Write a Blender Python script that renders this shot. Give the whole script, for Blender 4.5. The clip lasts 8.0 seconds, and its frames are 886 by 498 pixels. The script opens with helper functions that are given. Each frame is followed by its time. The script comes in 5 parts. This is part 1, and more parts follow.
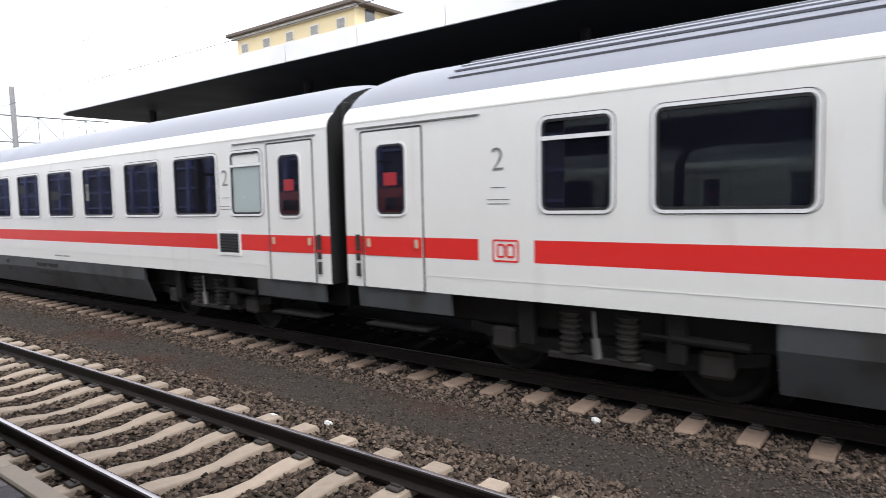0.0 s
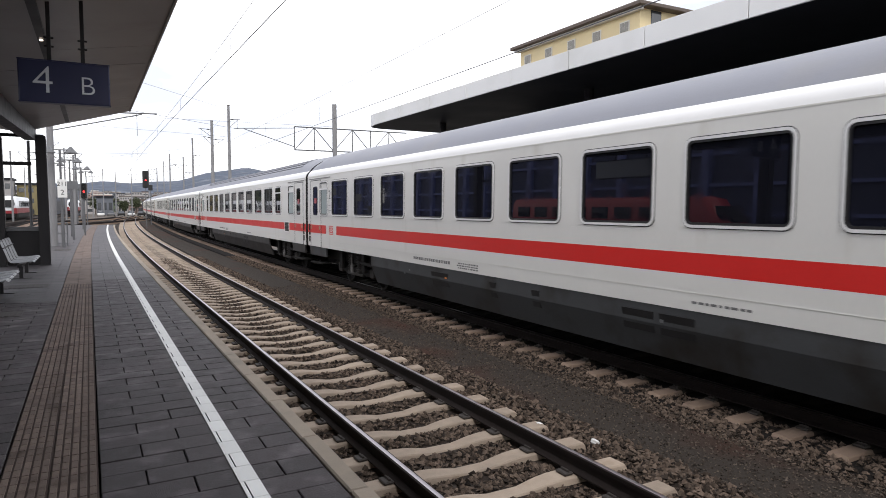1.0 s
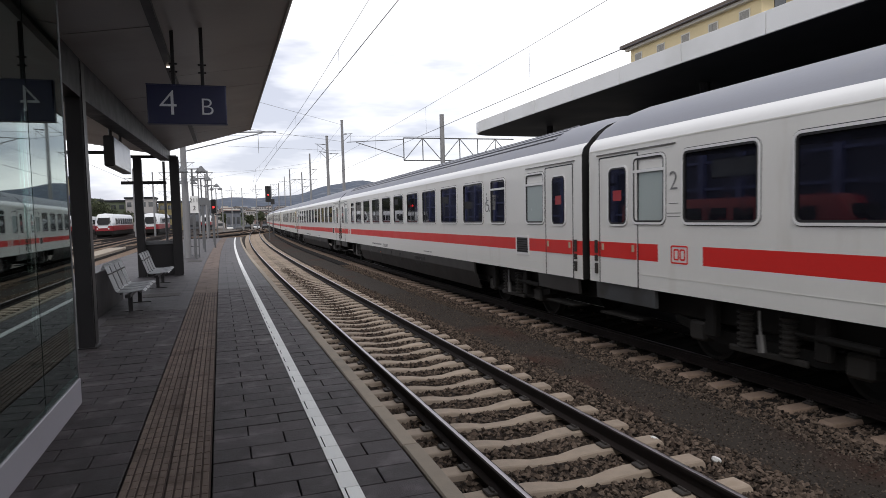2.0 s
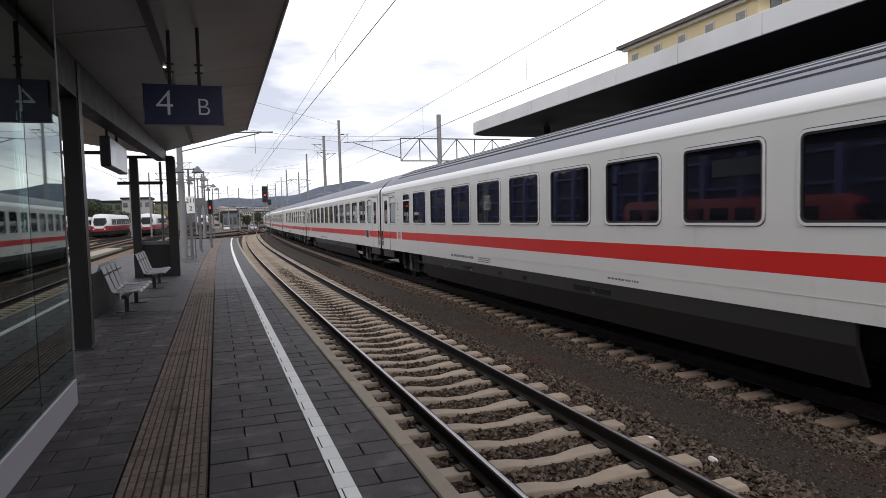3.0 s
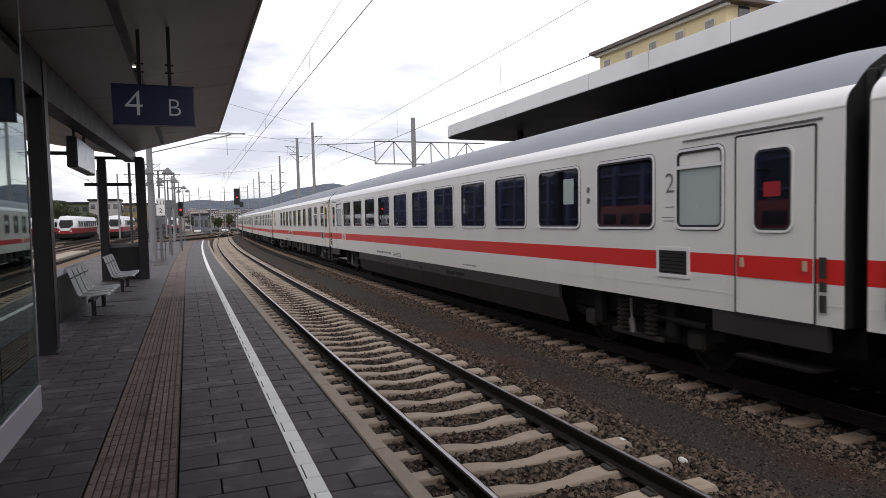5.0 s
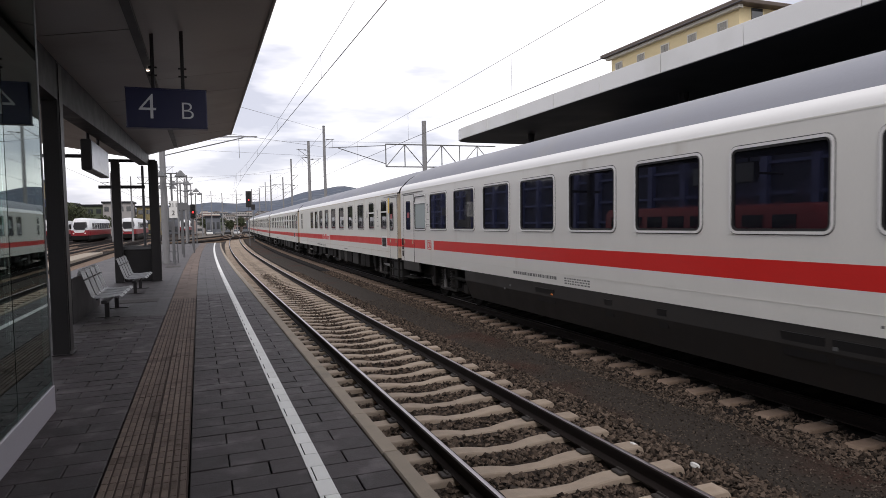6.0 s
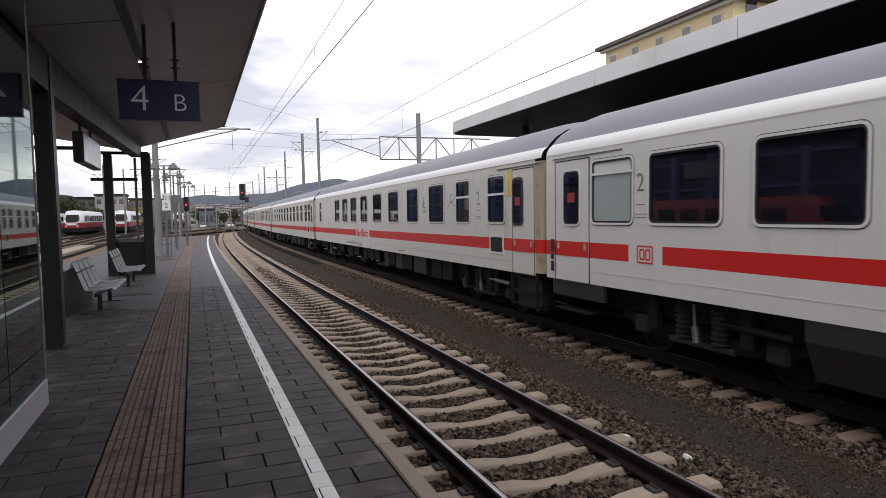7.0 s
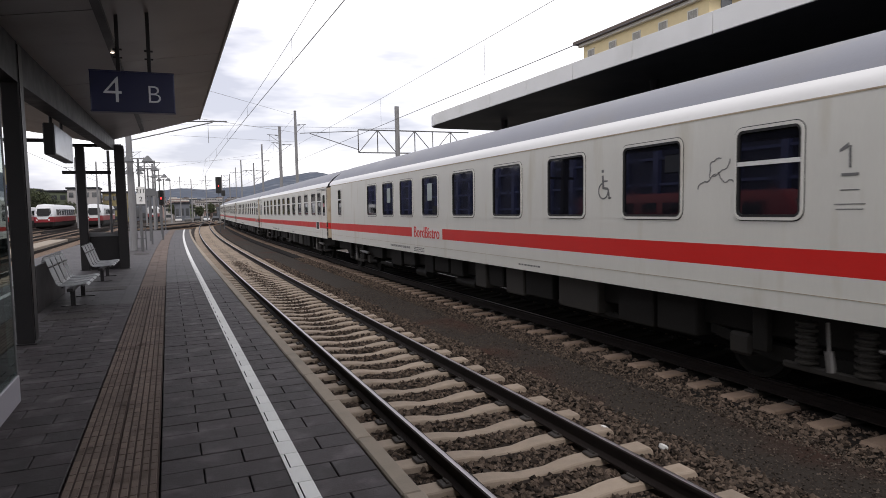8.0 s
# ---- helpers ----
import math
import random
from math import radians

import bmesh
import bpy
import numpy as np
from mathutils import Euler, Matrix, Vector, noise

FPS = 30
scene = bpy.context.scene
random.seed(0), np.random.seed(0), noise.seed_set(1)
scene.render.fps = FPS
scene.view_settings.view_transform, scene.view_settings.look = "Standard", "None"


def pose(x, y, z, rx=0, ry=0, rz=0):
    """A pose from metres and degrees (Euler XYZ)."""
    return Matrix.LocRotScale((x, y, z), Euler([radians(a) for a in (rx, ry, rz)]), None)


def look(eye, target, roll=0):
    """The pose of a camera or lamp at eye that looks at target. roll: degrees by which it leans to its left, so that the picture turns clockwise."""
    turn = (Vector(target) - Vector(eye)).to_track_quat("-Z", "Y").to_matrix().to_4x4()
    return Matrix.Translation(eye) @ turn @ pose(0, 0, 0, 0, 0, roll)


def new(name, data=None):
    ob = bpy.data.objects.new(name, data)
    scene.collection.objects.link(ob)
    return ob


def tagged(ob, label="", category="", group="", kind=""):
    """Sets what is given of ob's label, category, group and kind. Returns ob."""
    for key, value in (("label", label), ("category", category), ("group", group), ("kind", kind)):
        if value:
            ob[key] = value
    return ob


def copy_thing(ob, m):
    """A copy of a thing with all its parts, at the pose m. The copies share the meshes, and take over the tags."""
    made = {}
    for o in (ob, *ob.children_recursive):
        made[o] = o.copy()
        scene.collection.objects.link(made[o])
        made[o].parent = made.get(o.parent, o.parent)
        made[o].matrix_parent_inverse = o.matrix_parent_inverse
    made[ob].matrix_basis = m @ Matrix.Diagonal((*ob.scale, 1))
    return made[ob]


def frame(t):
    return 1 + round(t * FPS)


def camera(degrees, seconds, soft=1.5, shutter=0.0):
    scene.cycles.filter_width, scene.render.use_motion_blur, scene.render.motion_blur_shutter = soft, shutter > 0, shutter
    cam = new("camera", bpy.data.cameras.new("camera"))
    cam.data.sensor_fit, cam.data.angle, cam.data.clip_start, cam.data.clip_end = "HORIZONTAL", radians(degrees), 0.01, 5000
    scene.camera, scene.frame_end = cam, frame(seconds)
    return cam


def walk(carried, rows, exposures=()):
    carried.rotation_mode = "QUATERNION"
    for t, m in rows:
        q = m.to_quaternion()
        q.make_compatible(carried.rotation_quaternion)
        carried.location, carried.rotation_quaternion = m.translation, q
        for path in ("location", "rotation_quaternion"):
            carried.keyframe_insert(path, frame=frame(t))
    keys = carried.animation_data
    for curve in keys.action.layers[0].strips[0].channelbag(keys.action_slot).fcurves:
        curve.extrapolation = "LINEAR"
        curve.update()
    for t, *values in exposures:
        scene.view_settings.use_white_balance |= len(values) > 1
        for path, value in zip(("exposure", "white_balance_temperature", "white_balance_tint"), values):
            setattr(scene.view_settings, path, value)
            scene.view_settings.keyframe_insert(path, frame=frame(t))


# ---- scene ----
cam = camera(69.0, 8.0, soft=0.8, shutter=0.09)
PATH = [
    (0.0, pose(-0.200, -0.290, 1.680, 85.16, 1.52, -52.32)),
    (0.1, pose(-0.195, -0.300, 1.690, 85.65, 0.88, -48.70)),
    (0.2, pose(-0.190, -0.305, 1.695, 85.60, 0.31, -45.01)),
    (0.3, pose(-0.190, -0.310, 1.700, 86.23, 0.07, -41.84)),
    (0.4, pose(-0.190, -0.310, 1.705, 86.05, -0.68, -39.15)),
    (0.5, pose(-0.190, -0.308, 1.708, 85.59, 0.30, -35.99)),
    (1.0, pose(-0.129, -0.082, 1.692, 86.12, 0.02, -28.60)),
    (1.5, pose(0.000, 0.000, 1.666, 87.48, 1.51, -22.49)),
    (1.7, pose(0.000, 0.000, 1.666, 87.11, 1.56, -20.17)),
    (2.8, pose(0.000, 0.000, 1.666, 86.71, 1.58, -18.18)),
    (3.0, pose(0.000, 0.000, 1.666, 86.91, 1.58, -19.21)),
    (3.5, pose(0.000, 0.000, 1.666, 86.34, 1.65, -21.03)),
    (4.0, pose(0.000, 0.000, 1.666, 87.16, 1.79, -20.96)),
    (4.5, pose(0.000, 0.000, 1.666, 87.14, 1.35, -21.46)),
    (4.7, pose(0.000, 0.000, 1.666, 87.10, 1.36, -21.62)),
    (6.0, pose(0.000, 0.000, 1.666, 87.42, 1.24, -20.56)),
    (6.5, pose(0.000, 0.000, 1.666, 86.88, 1.12, -20.48)),
    (7.0, pose(0.000, 0.000, 1.666, 86.78, 1.18, -21.07)),
    (7.5, pose(0.000, 0.000, 1.666, 87.22, 1.07, -21.15)),
    (8.0, pose(0.000, 0.000, 1.666, 86.16, 1.22, -22.94)),
]
EXPOSURES = [(0.0, 1.16, 6450, 11), (0.5, 0.74, 6500, 12), (1.0, 0.46, 6600, 12), (1.5, 0.02, 6600, 12), (4.5, 0.0, 6650, 13), (6.0, 0.0, 6730, 14.5), (8.0, 0.0, 6730, 14)]
walk(cam, PATH, EXPOSURES)

# ---- world and light: a bright overcast sky with thin blue-grey clouds ----
SUN_ELEVATION, SUN_TURN = radians(48), radians(212)
world = bpy.data.worlds.new("overcast_sky")
scene.world = world
world.use_nodes = True
wn, wl = world.node_tree.nodes, world.node_tree.links
wn.clear()
w_out = wn.new("ShaderNodeOutputWorld")
w_bg = wn.new("ShaderNodeBackground")
w_sky = wn.new("ShaderNodeTexSky")
w_sky.sky_type, w_sky.sun_disc = "NISHITA", False
w_sky.sun_elevation, w_sky.sun_rotation = SUN_ELEVATION, SUN_TURN
w_scale = wn.new("ShaderNodeVectorMath")
w_scale.operation = "SCALE"
w_scale.inputs["Scale"].default_value = 0.12
w_geo = wn.new("ShaderNodeTexCoord")
w_map = wn.new("ShaderNodeMapping")
w_map.inputs["Scale"].default_value = (1.6, 1.6, 6.5)
w_map.inputs["Location"].default_value = (0.35, 0.2, 0.1)
w_noise = wn.new("ShaderNodeTexNoise")
w_noise.inputs["Scale"].default_value = 1.6
w_noise.inputs["Detail"].default_value = 5.0
w_noise.inputs["Roughness"].default_value = 0.55
w_ramp = wn.new("ShaderNodeValToRGB")
w_ramp.color_ramp.elements[0].position, w_ramp.color_ramp.elements[0].color = 0.40, (0.74, 0.78, 0.90, 1)
w_ramp.color_ramp.elements[1].position, w_ramp.color_ramp.elements[1].color = 0.60, (1.66, 1.68, 1.70, 1)
w_mix = wn.new("ShaderNodeMixRGB")
w_mix.inputs["Fac"].default_value = 0.86
wl.new(w_sky.outputs["Color"], w_scale.inputs[0])
wl.new(w_geo.outputs["Generated"], w_map.inputs["Vector"])
wl.new(w_map.outputs["Vector"], w_noise.inputs["Vector"])
wl.new(w_noise.outputs["Fac"], w_ramp.inputs["Fac"])
wl.new(w_scale.outputs["Vector"], w_mix.inputs["Color1"])
wl.new(w_ramp.outputs["Color"], w_mix.inputs["Color2"])
wl.new(w_mix.outputs["Color"], w_bg.inputs["Color"])
wl.new(w_bg.outputs["Background"], w_out.inputs["Surface"])
w_bg.inputs["Strength"].default_value = 1.0

sun = new("sun", bpy.data.lights.new("sun", "SUN"))
sun.data.energy, sun.data.angle, sun.data.color = 0.9, radians(20), (1.0, 0.96, 0.9)
sun.matrix_world = look((0, 0, 60), (0 - 30 * math.sin(SUN_TURN) * 0.6, 0 - 30 * math.cos(SUN_TURN), 60 - 33))


# ---- materials ----
def material(name, colour, rough=0.6, metal=0.0, vary=0.12, scale=4.0, fine=60.0, bump=0.0, bump_scale=80.0,
             stain=None, stain_scale=1.5, stain_at=0.55, by_object=0.0, by_island=0.0, spec=0.5, coat=0.0, stretch=None, laid=False):
    """Colour varied at two scales, an optional stain colour, and fine relief, in the object's own metres."""
    m = bpy.data.materials.new(name)
    m.use_nodes = True
    n, l = m.node_tree.nodes, m.node_tree.links
    b = n["Principled BSDF"]
    b.inputs["Metallic"].default_value = metal
    b.inputs["Specular IOR Level"].default_value = spec
    b.inputs["Coat Weight"].default_value = coat
    co = n.new("ShaderNodeTexCoord")
    at = n.new("ShaderNodeNewGeometry").outputs["Position"] if laid else co.outputs["Object"]
    if stretch:
        mp = n.new("ShaderNodeMapping")
        mp.inputs["Scale"].default_value = stretch
        l.new(at, mp.inputs["Vector"])
        at = mp.outputs["Vector"]

    def tex(sc, detail=4.0):
        t = n.new("ShaderNodeTexNoise")
        t.inputs["Scale"].default_value, t.inputs["Detail"].default_value = sc, detail
        l.new(at, t.inputs["Vector"])
        return t.outputs["Fac"]

    def mathn(op, a, c):
        t = n.new("ShaderNodeMath")
        t.operation = op
        for i, v in enumerate((a, c)):
            if isinstance(v, (int, float)):
                t.inputs[i].default_value = v
            else:
                l.new(v, t.inputs[i])
        return t.outputs[0]

    big, small = tex(scale), tex(fine, 2.0)
    f = mathn("ADD", mathn("MULTIPLY", mathn("SUBTRACT", big, 0.5), 2.4 * vary), mathn("MULTIPLY", mathn("SUBTRACT", small, 0.5), 1.6 * vary))
    f = mathn("ADD", f, 1.0)
    if by_object:
        oi = n.new("ShaderNodeObjectInfo")
        f = mathn("ADD", f, mathn("MULTIPLY", mathn("SUBTRACT", oi.outputs["Random"], 0.5), 2 * by_object))
    if by_island:
        ge = n.new("ShaderNodeNewGeometry")
        f = mathn("ADD", f, mathn("MULTIPLY", mathn("SUBTRACT", ge.outputs["Random Per Island"], 0.5), 2 * by_island))
    base = n.new("ShaderNodeRGB")
    base.outputs[0].default_value = (*colour, 1)
    col = base.outputs[0]
    if stain:
        mx = n.new("ShaderNodeMixRGB")
        rp = n.new("ShaderNodeValToRGB")
        rp.color_ramp.elements[0].position, rp.color_ramp.elements[1].position = stain_at, min(1.0, stain_at + 0.18)
        l.new(tex(stain_scale, 6.0), rp.inputs["Fac"])
        l.new(rp.outputs["Color"], mx.inputs["Fac"])
        l.new(col, mx.inputs["Color1"])
        mx.inputs["Color2"].default_value = (*stain, 1)
        col = mx.outputs["Color"]
    sc = n.new("ShaderNodeVectorMath")
    sc.operation = "SCALE"
    l.new(col, sc.inputs[0])
    l.new(f, sc.inputs["Scale"])
    l.new(sc.outputs["Vector"], b.inputs["Base Color"])
    l.new(mathn("ADD", mathn("MULTIPLY", mathn("SUBTRACT", big, 0.5), 0.25), rough), b.inputs["Roughness"])
    if bump:
        bp = n.new("ShaderNodeBump")
        bp.inputs["Strength"].default_value, bp.inputs["Distance"].default_value = min(1.0, bump), 0.01
        l.new(tex(bump_scale, 3.0), bp.inputs["Height"])
        l.new(bp.outputs["Normal"], b.inputs["Normal"])
    return m


def glow(name, colour, strength):
    m = material(name, colour, 0.4)
    b = m.node_tree.nodes["Principled BSDF"]
    b.inputs["Emission Color"].default_value = (*colour, 1)
    b.inputs["Emission Strength"].default_value = strength
    return m


def clear_glass(name, tint=(0.85, 0.9, 0.9), see=0.8):
    """A thin pane: part clear, part mirror by the angle."""
    m = bpy.data.materials.new(name)
    m.use_nodes = True
    n, l = m.node_tree.nodes, m.node_tree.links
    n.clear()
    o, mx = n.new("ShaderNodeOutputMaterial"), n.new("ShaderNodeMixShader")
    tr, gl, fr = n.new("ShaderNodeBsdfTransparent"), n.new("ShaderNodeBsdfGlossy"), n.new("ShaderNodeFresnel")
    tr.inputs["Color"].default_value = (*[c * see for c in tint], 1)
    gl.inputs["Roughness"].default_value = 0.02
    fr.inputs["IOR"].default_value = 3.6
    gl.inputs["Color"].default_value = (0.88, 1.0, 0.97, 1)
    l.new(fr.outputs[0], mx.inputs[0])
    l.new(tr.outputs[0], mx.inputs[1])
    l.new(gl.outputs[0], mx.inputs[2])
    l.new(mx.outputs[0], o.inputs["Surface"])
    return m


M = {
    # the pale stain holds scuffs and also wet highlights painted into the colour
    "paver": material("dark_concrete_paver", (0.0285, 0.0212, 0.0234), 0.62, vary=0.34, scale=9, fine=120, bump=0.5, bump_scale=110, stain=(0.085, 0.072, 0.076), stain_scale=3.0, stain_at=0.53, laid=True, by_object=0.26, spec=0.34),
    "paver_bed": material("paver_joint_sand", (0.02, 0.019, 0.018), 0.95, vary=0.3),
    # the same pavers, paler: grazing sky sheen put into the base colour
    "paver_far_sheen": material("dark_paver_far_sheen", (0.050, 0.045, 0.047), 0.6, vary=0.25, scale=3, fine=40, bump=0.3, stain=(0.085, 0.078, 0.080), stain_at=0.55, by_island=0.2, spec=0.35),
    "asphalt": material("platform_asphalt", (0.05, 0.05, 0.054), 0.8, vary=0.25, scale=2, fine=90, bump=0.4, bump_scale=200),
    "tactile": material("tactile_tile_beige", (0.128, 0.096, 0.080), 0.75, laid=True, vary=0.2, scale=7, fine=150, bump=0.3, stain=(0.060, 0.042, 0.034), stain_scale=3, by_object=0.14, by_island=0.14, spec=0.18),
    "tactile_groove": material("tactile_tile_groove", (0.052, 0.036, 0.031), 0.85, vary=0.2, scale=9, spec=0.18),
    "line": material("white_line_paint", (0.72, 0.72, 0.70), 0.6, vary=0.08, scale=6, fine=120, stain=(0.45, 0.44, 0.42), stain_scale=5, stain_at=0.62, by_object=0.06),
    "coping": material("coping_concrete", (0.29, 0.24, 0.185), 0.8, laid=True, vary=0.15, scale=5, fine=140, bump=0.3, stain=(0.22, 0.19, 0.15), stain_scale=2, by_object=0.08),
    "concrete": material("sleeper_concrete", (0.325, 0.262, 0.203), 0.85, laid=True, vary=0.2, scale=8, fine=160, bump=0.4, stain=(0.22, 0.17, 0.12), stain_scale=4, stain_at=0.6, by_object=0.14),
    "sleeper_old": material("sleeper_concrete_old", (0.20, 0.142, 0.105), 0.85, laid=True, vary=0.2, scale=8, fine=160, bump=0.4, stain=(0.15, 0.11, 0.08), stain_scale=4, stain_at=0.55, by_object=0.16),
    "rail": material("rail_side_rust", (0.014, 0.010, 0.009), 0.8, vary=0.3, scale=5, fine=120, bump=0.2, spec=0.18),
    "rail_top": material("rail_head_polished", (0.42, 0.40, 0.42), 0.38, metal=1.0, vary=0.08, scale=3),
    "clip": material("rail_clip_steel", (0.03, 0.024, 0.02), 0.7, vary=0.3, scale=20),
    "ballast": material("ballast_stone", (0.083, 0.062, 0.048), 0.9, vary=0.3, scale=14, fine=90, bump=0.4, by_island=0.9, spec=0.18),
    "ballast_ground": material("ballast_bed", (0.026, 0.019, 0.015), 0.95, vary=0.5, scale=26, fine=60, bump=1.0, bump_scale=30, stain=(0.06, 0.05, 0.042), stain_scale=3, spec=0.18),
    "gravel_stone": material("gravel_stone", (0.072, 0.058, 0.048), 0.95, vary=0.3, scale=14, fine=90, by_island=0.8, spec=0.12),
    # sleeper middle and ballast bed darkened for the shade under the train
    "sleeper_shaded": material("sleeper_concrete_shaded", (0.022, 0.018, 0.015), 0.8, laid=True, vary=0.3, scale=8, fine=120, by_object=0.2, spec=0.2),
    "ballast_shaded": material("ballast_bed_shaded", (0.012, 0.010, 0.009), 0.9, vary=0.5, scale=26, fine=60, bump=1.0, bump_scale=30, spec=0.15),
    "coach_skirt_grey": material("coach_skirt_light_grey", (0.056, 0.059, 0.062), 0.5, vary=0.15, scale=2, fine=40, stain=(0.032, 0.029, 0.026), stain_scale=1.3, stain_at=0.5, spec=0.3),
    "gravel": material("fine_gravel_path", (0.041, 0.035, 0.030), 0.95, vary=0.45, scale=45, fine=160, bump=1.0, bump_scale=70, stain=(0.062, 0.024, 0.015), stain_scale=0.33, stain_at=0.53, spec=0.12, laid=True),
    "earth": material("yard_ground", (0.10, 0.085, 0.07), 0.95, vary=0.4, scale=1.2, fine=20, bump=0.6, bump_scale=20, stain=(0.07, 0.075, 0.05), stain_scale=0.15),
    "coach_white": material("coach_light_grey_paint", (0.695, 0.69, 0.66), 0.34, vary=0.035, scale=1.2, fine=30, stain=(0.57, 0.55, 0.50), stain_scale=0.9, stain_at=0.62, coat=0.15, stretch=(1, 1.8, 0.45)),
    "coach_dirty": material("coach_light_grey_paint_worn", (0.65, 0.645, 0.60), 0.42, vary=0.045, scale=1.6, fine=24, stain=(0.56, 0.535, 0.46), stain_scale=1.3, stain_at=0.58, stretch=(1, 2.2, 0.4)),
    "coach_band": material("coach_roof_edge_white", (0.74, 0.74, 0.73), 0.36, vary=0.03, scale=1.0, fine=30, coat=0.15),
    "coach_red": material("coach_red_stripe", (0.64, 0.020, 0.016), 0.36, vary=0.05, scale=1.5, fine=30, coat=0.15),
    "coach_roof": material("coach_roof_grey", (0.205, 0.213, 0.245), 0.5, vary=0.08, scale=1.0, fine=40, stain=(0.22, 0.22, 0.23), stain_scale=0.7),
    "coach_skirt": material("coach_skirt_dark", (0.024, 0.022, 0.021), 0.55, vary=0.15, scale=2, fine=40, stain=(0.028, 0.023, 0.020), stain_scale=1.6),
    "coach_dark": material("underframe_black", (0.013, 0.012, 0.011), 0.75, vary=0.3, scale=3, fine=40, spec=0.15),
    "spring": material("bogie_steel_dusty", (0.034, 0.031, 0.028), 0.6, vary=0.3, scale=6, fine=60, spec=0.25),
    "damper": material("damper_steel", (0.16, 0.155, 0.15), 0.45, metal=0.5, vary=0.2, scale=8),
    "seal": material("black_rubber", (0.012, 0.012, 0.013), 0.5),
    "alu": material("window_frame_aluminium", (0.74, 0.74, 0.73), 0.4, metal=0.1, vary=0.05),
    "pane": material("tinted_coach_glass", (0.006, 0.0065, 0.010), 0.03, vary=0.05, spec=0.9, coat=0.0),
    "frosted": material("frosted_glass", (0.37, 0.43, 0.42), 0.22, vary=0.04, scale=1),
    "beige": material("gangway_beige_dirty", (0.42, 0.35, 0.25), 0.6, vary=0.12, scale=2, stain=(0.25, 0.18, 0.11), stain_scale=3),
    "mark": material("grey_lettering", (0.15, 0.15, 0.15), 0.6),
    "yellow": material("yellow_first_class", (0.75, 0.50, 0.03), 0.4),
    "sticker": material("red_sticker", (0.30, 0.014, 0.022), 0.4),
    "white": material("white_paint", (0.75, 0.75, 0.73), 0.45, vary=0.05),
    "steel_dark": material("column_anthracite", (0.030, 0.028, 0.029), 0.42, vary=0.1, scale=2, fine=30, spec=0.18),
    "panel": material("canopy_soffit_panel", (0.225, 0.212, 0.208), 0.4, metal=0.0, vary=0.06, scale=0.8, fine=20, stain=(0.17, 0.155, 0.145), stain_scale=0.6),
    "beam_black": material("canopy_beam_dark", (0.008, 0.008, 0.009), 0.5, vary=0.1, spec=0.18),
    "blue": material("sign_blue_enamel", (0.006, 0.008, 0.052), 0.35, vary=0.05),
    "sign_white": material("sign_lettering_white", (0.66, 0.67, 0.70), 0.5),
    "galv": material("galvanised_steel", (0.145, 0.148, 0.152), 0.5, metal=0.4, vary=0.12, scale=3, fine=40),
    "mast": material("mast_concrete", (0.22, 0.22, 0.225), 0.8, vary=0.1, scale=2),
    "wire": material("copper_wire_dark", (0.10, 0.10, 0.11), 0.5, metal=0.4),
    "black": material("matt_black", (0.012, 0.012, 0.012), 0.6),
    "roof_white": material("canopy_fascia_white", (0.68, 0.68, 0.67), 0.45, vary=0.04, scale=0.7, stain=(0.6, 0.6, 0.58), stain_scale=0.5),
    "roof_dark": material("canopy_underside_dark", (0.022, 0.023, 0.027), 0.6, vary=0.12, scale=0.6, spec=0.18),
    "house_yellow": material("render_pale_yellow", (0.72, 0.60, 0.36), 0.85, vary=0.06, scale=0.6, fine=15, bump=0.15, bump_scale=40),
    "house_roof": material("roof_brown_metal", (0.10, 0.075, 0.06), 0.6, vary=0.1),
    "house_trim": material("house_trim_white", (0.66, 0.64, 0.58), 0.7, vary=0.05),
    "house_pane": material("house_window_pane_pale", (0.24, 0.23, 0.20), 0.25, vary=0.1),
    "house_glass": material("house_window_glass", (0.05, 0.055, 0.06), 0.08, spec=0.8),
    "glass": clear_glass("shelter_glass"),
    "seat": material("bench_grey_wire", (0.37, 0.38, 0.39), 0.45, metal=0.3, vary=0.08),
    "red_rail": material("railcar_red", (0.27, 0.015, 0.021), 0.35, coat=0.2),
    "white_rail": material("railcar_white", (0.66, 0.67, 0.68), 0.35, coat=0.2),
    # blue of the distance haze mixed into the hills' own colour
    "hill": material("wooded_hill_hazy", (0.050, 0.066, 0.098), 1.0, vary=0.6, scale=0.03, fine=0.25, stain=(0.13, 0.145, 0.165), stain_scale=0.02, stain_at=0.54),
    "town_ground": material("town_ground_mottled", (0.075, 0.070, 0.062), 1.0, vary=0.6, scale=0.06, fine=0.6, stain=(0.20, 0.19, 0.18), stain_scale=0.05, stain_at=0.52),
    "plinth": material("shelter_plinth_grey", (0.33, 0.32, 0.35), 0.5, vary=0.06, scale=3),
    "orange": material("orange_mark", (0.65, 0.20, 0.03), 0.5),
    # dark colour for drawn lines of shadow at window edges and roof ribs
    "shadow_line": material("window_and_rib_shadow", (0.03, 0.03, 0.032), 0.6),
    "leaf": material("foliage", (0.045, 0.055, 0.022), 0.8, vary=0.4, scale=3, by_island=0.4),
    "bark": material("bark", (0.07, 0.055, 0.04), 0.9, vary=0.3),
    "red_lamp": glow("signal_lamp_red", (1.0, 0.03, 0.03), 3.5),
    "warm_lamp": glow("soffit_lamp", (1.0, 0.85, 0.7), 3.0),
    "drain": material("drain_cover_iron", (0.035, 0.03, 0.027), 0.7, vary=0.2, scale=20, bump=0.4),
    "litter": material("litter_white", (0.7, 0.7, 0.68), 0.7),
    "hall_blue": material("depot_cladding", (0.028, 0.034, 0.075), 0.6, vary=0.3, scale=0.3, fine=2),
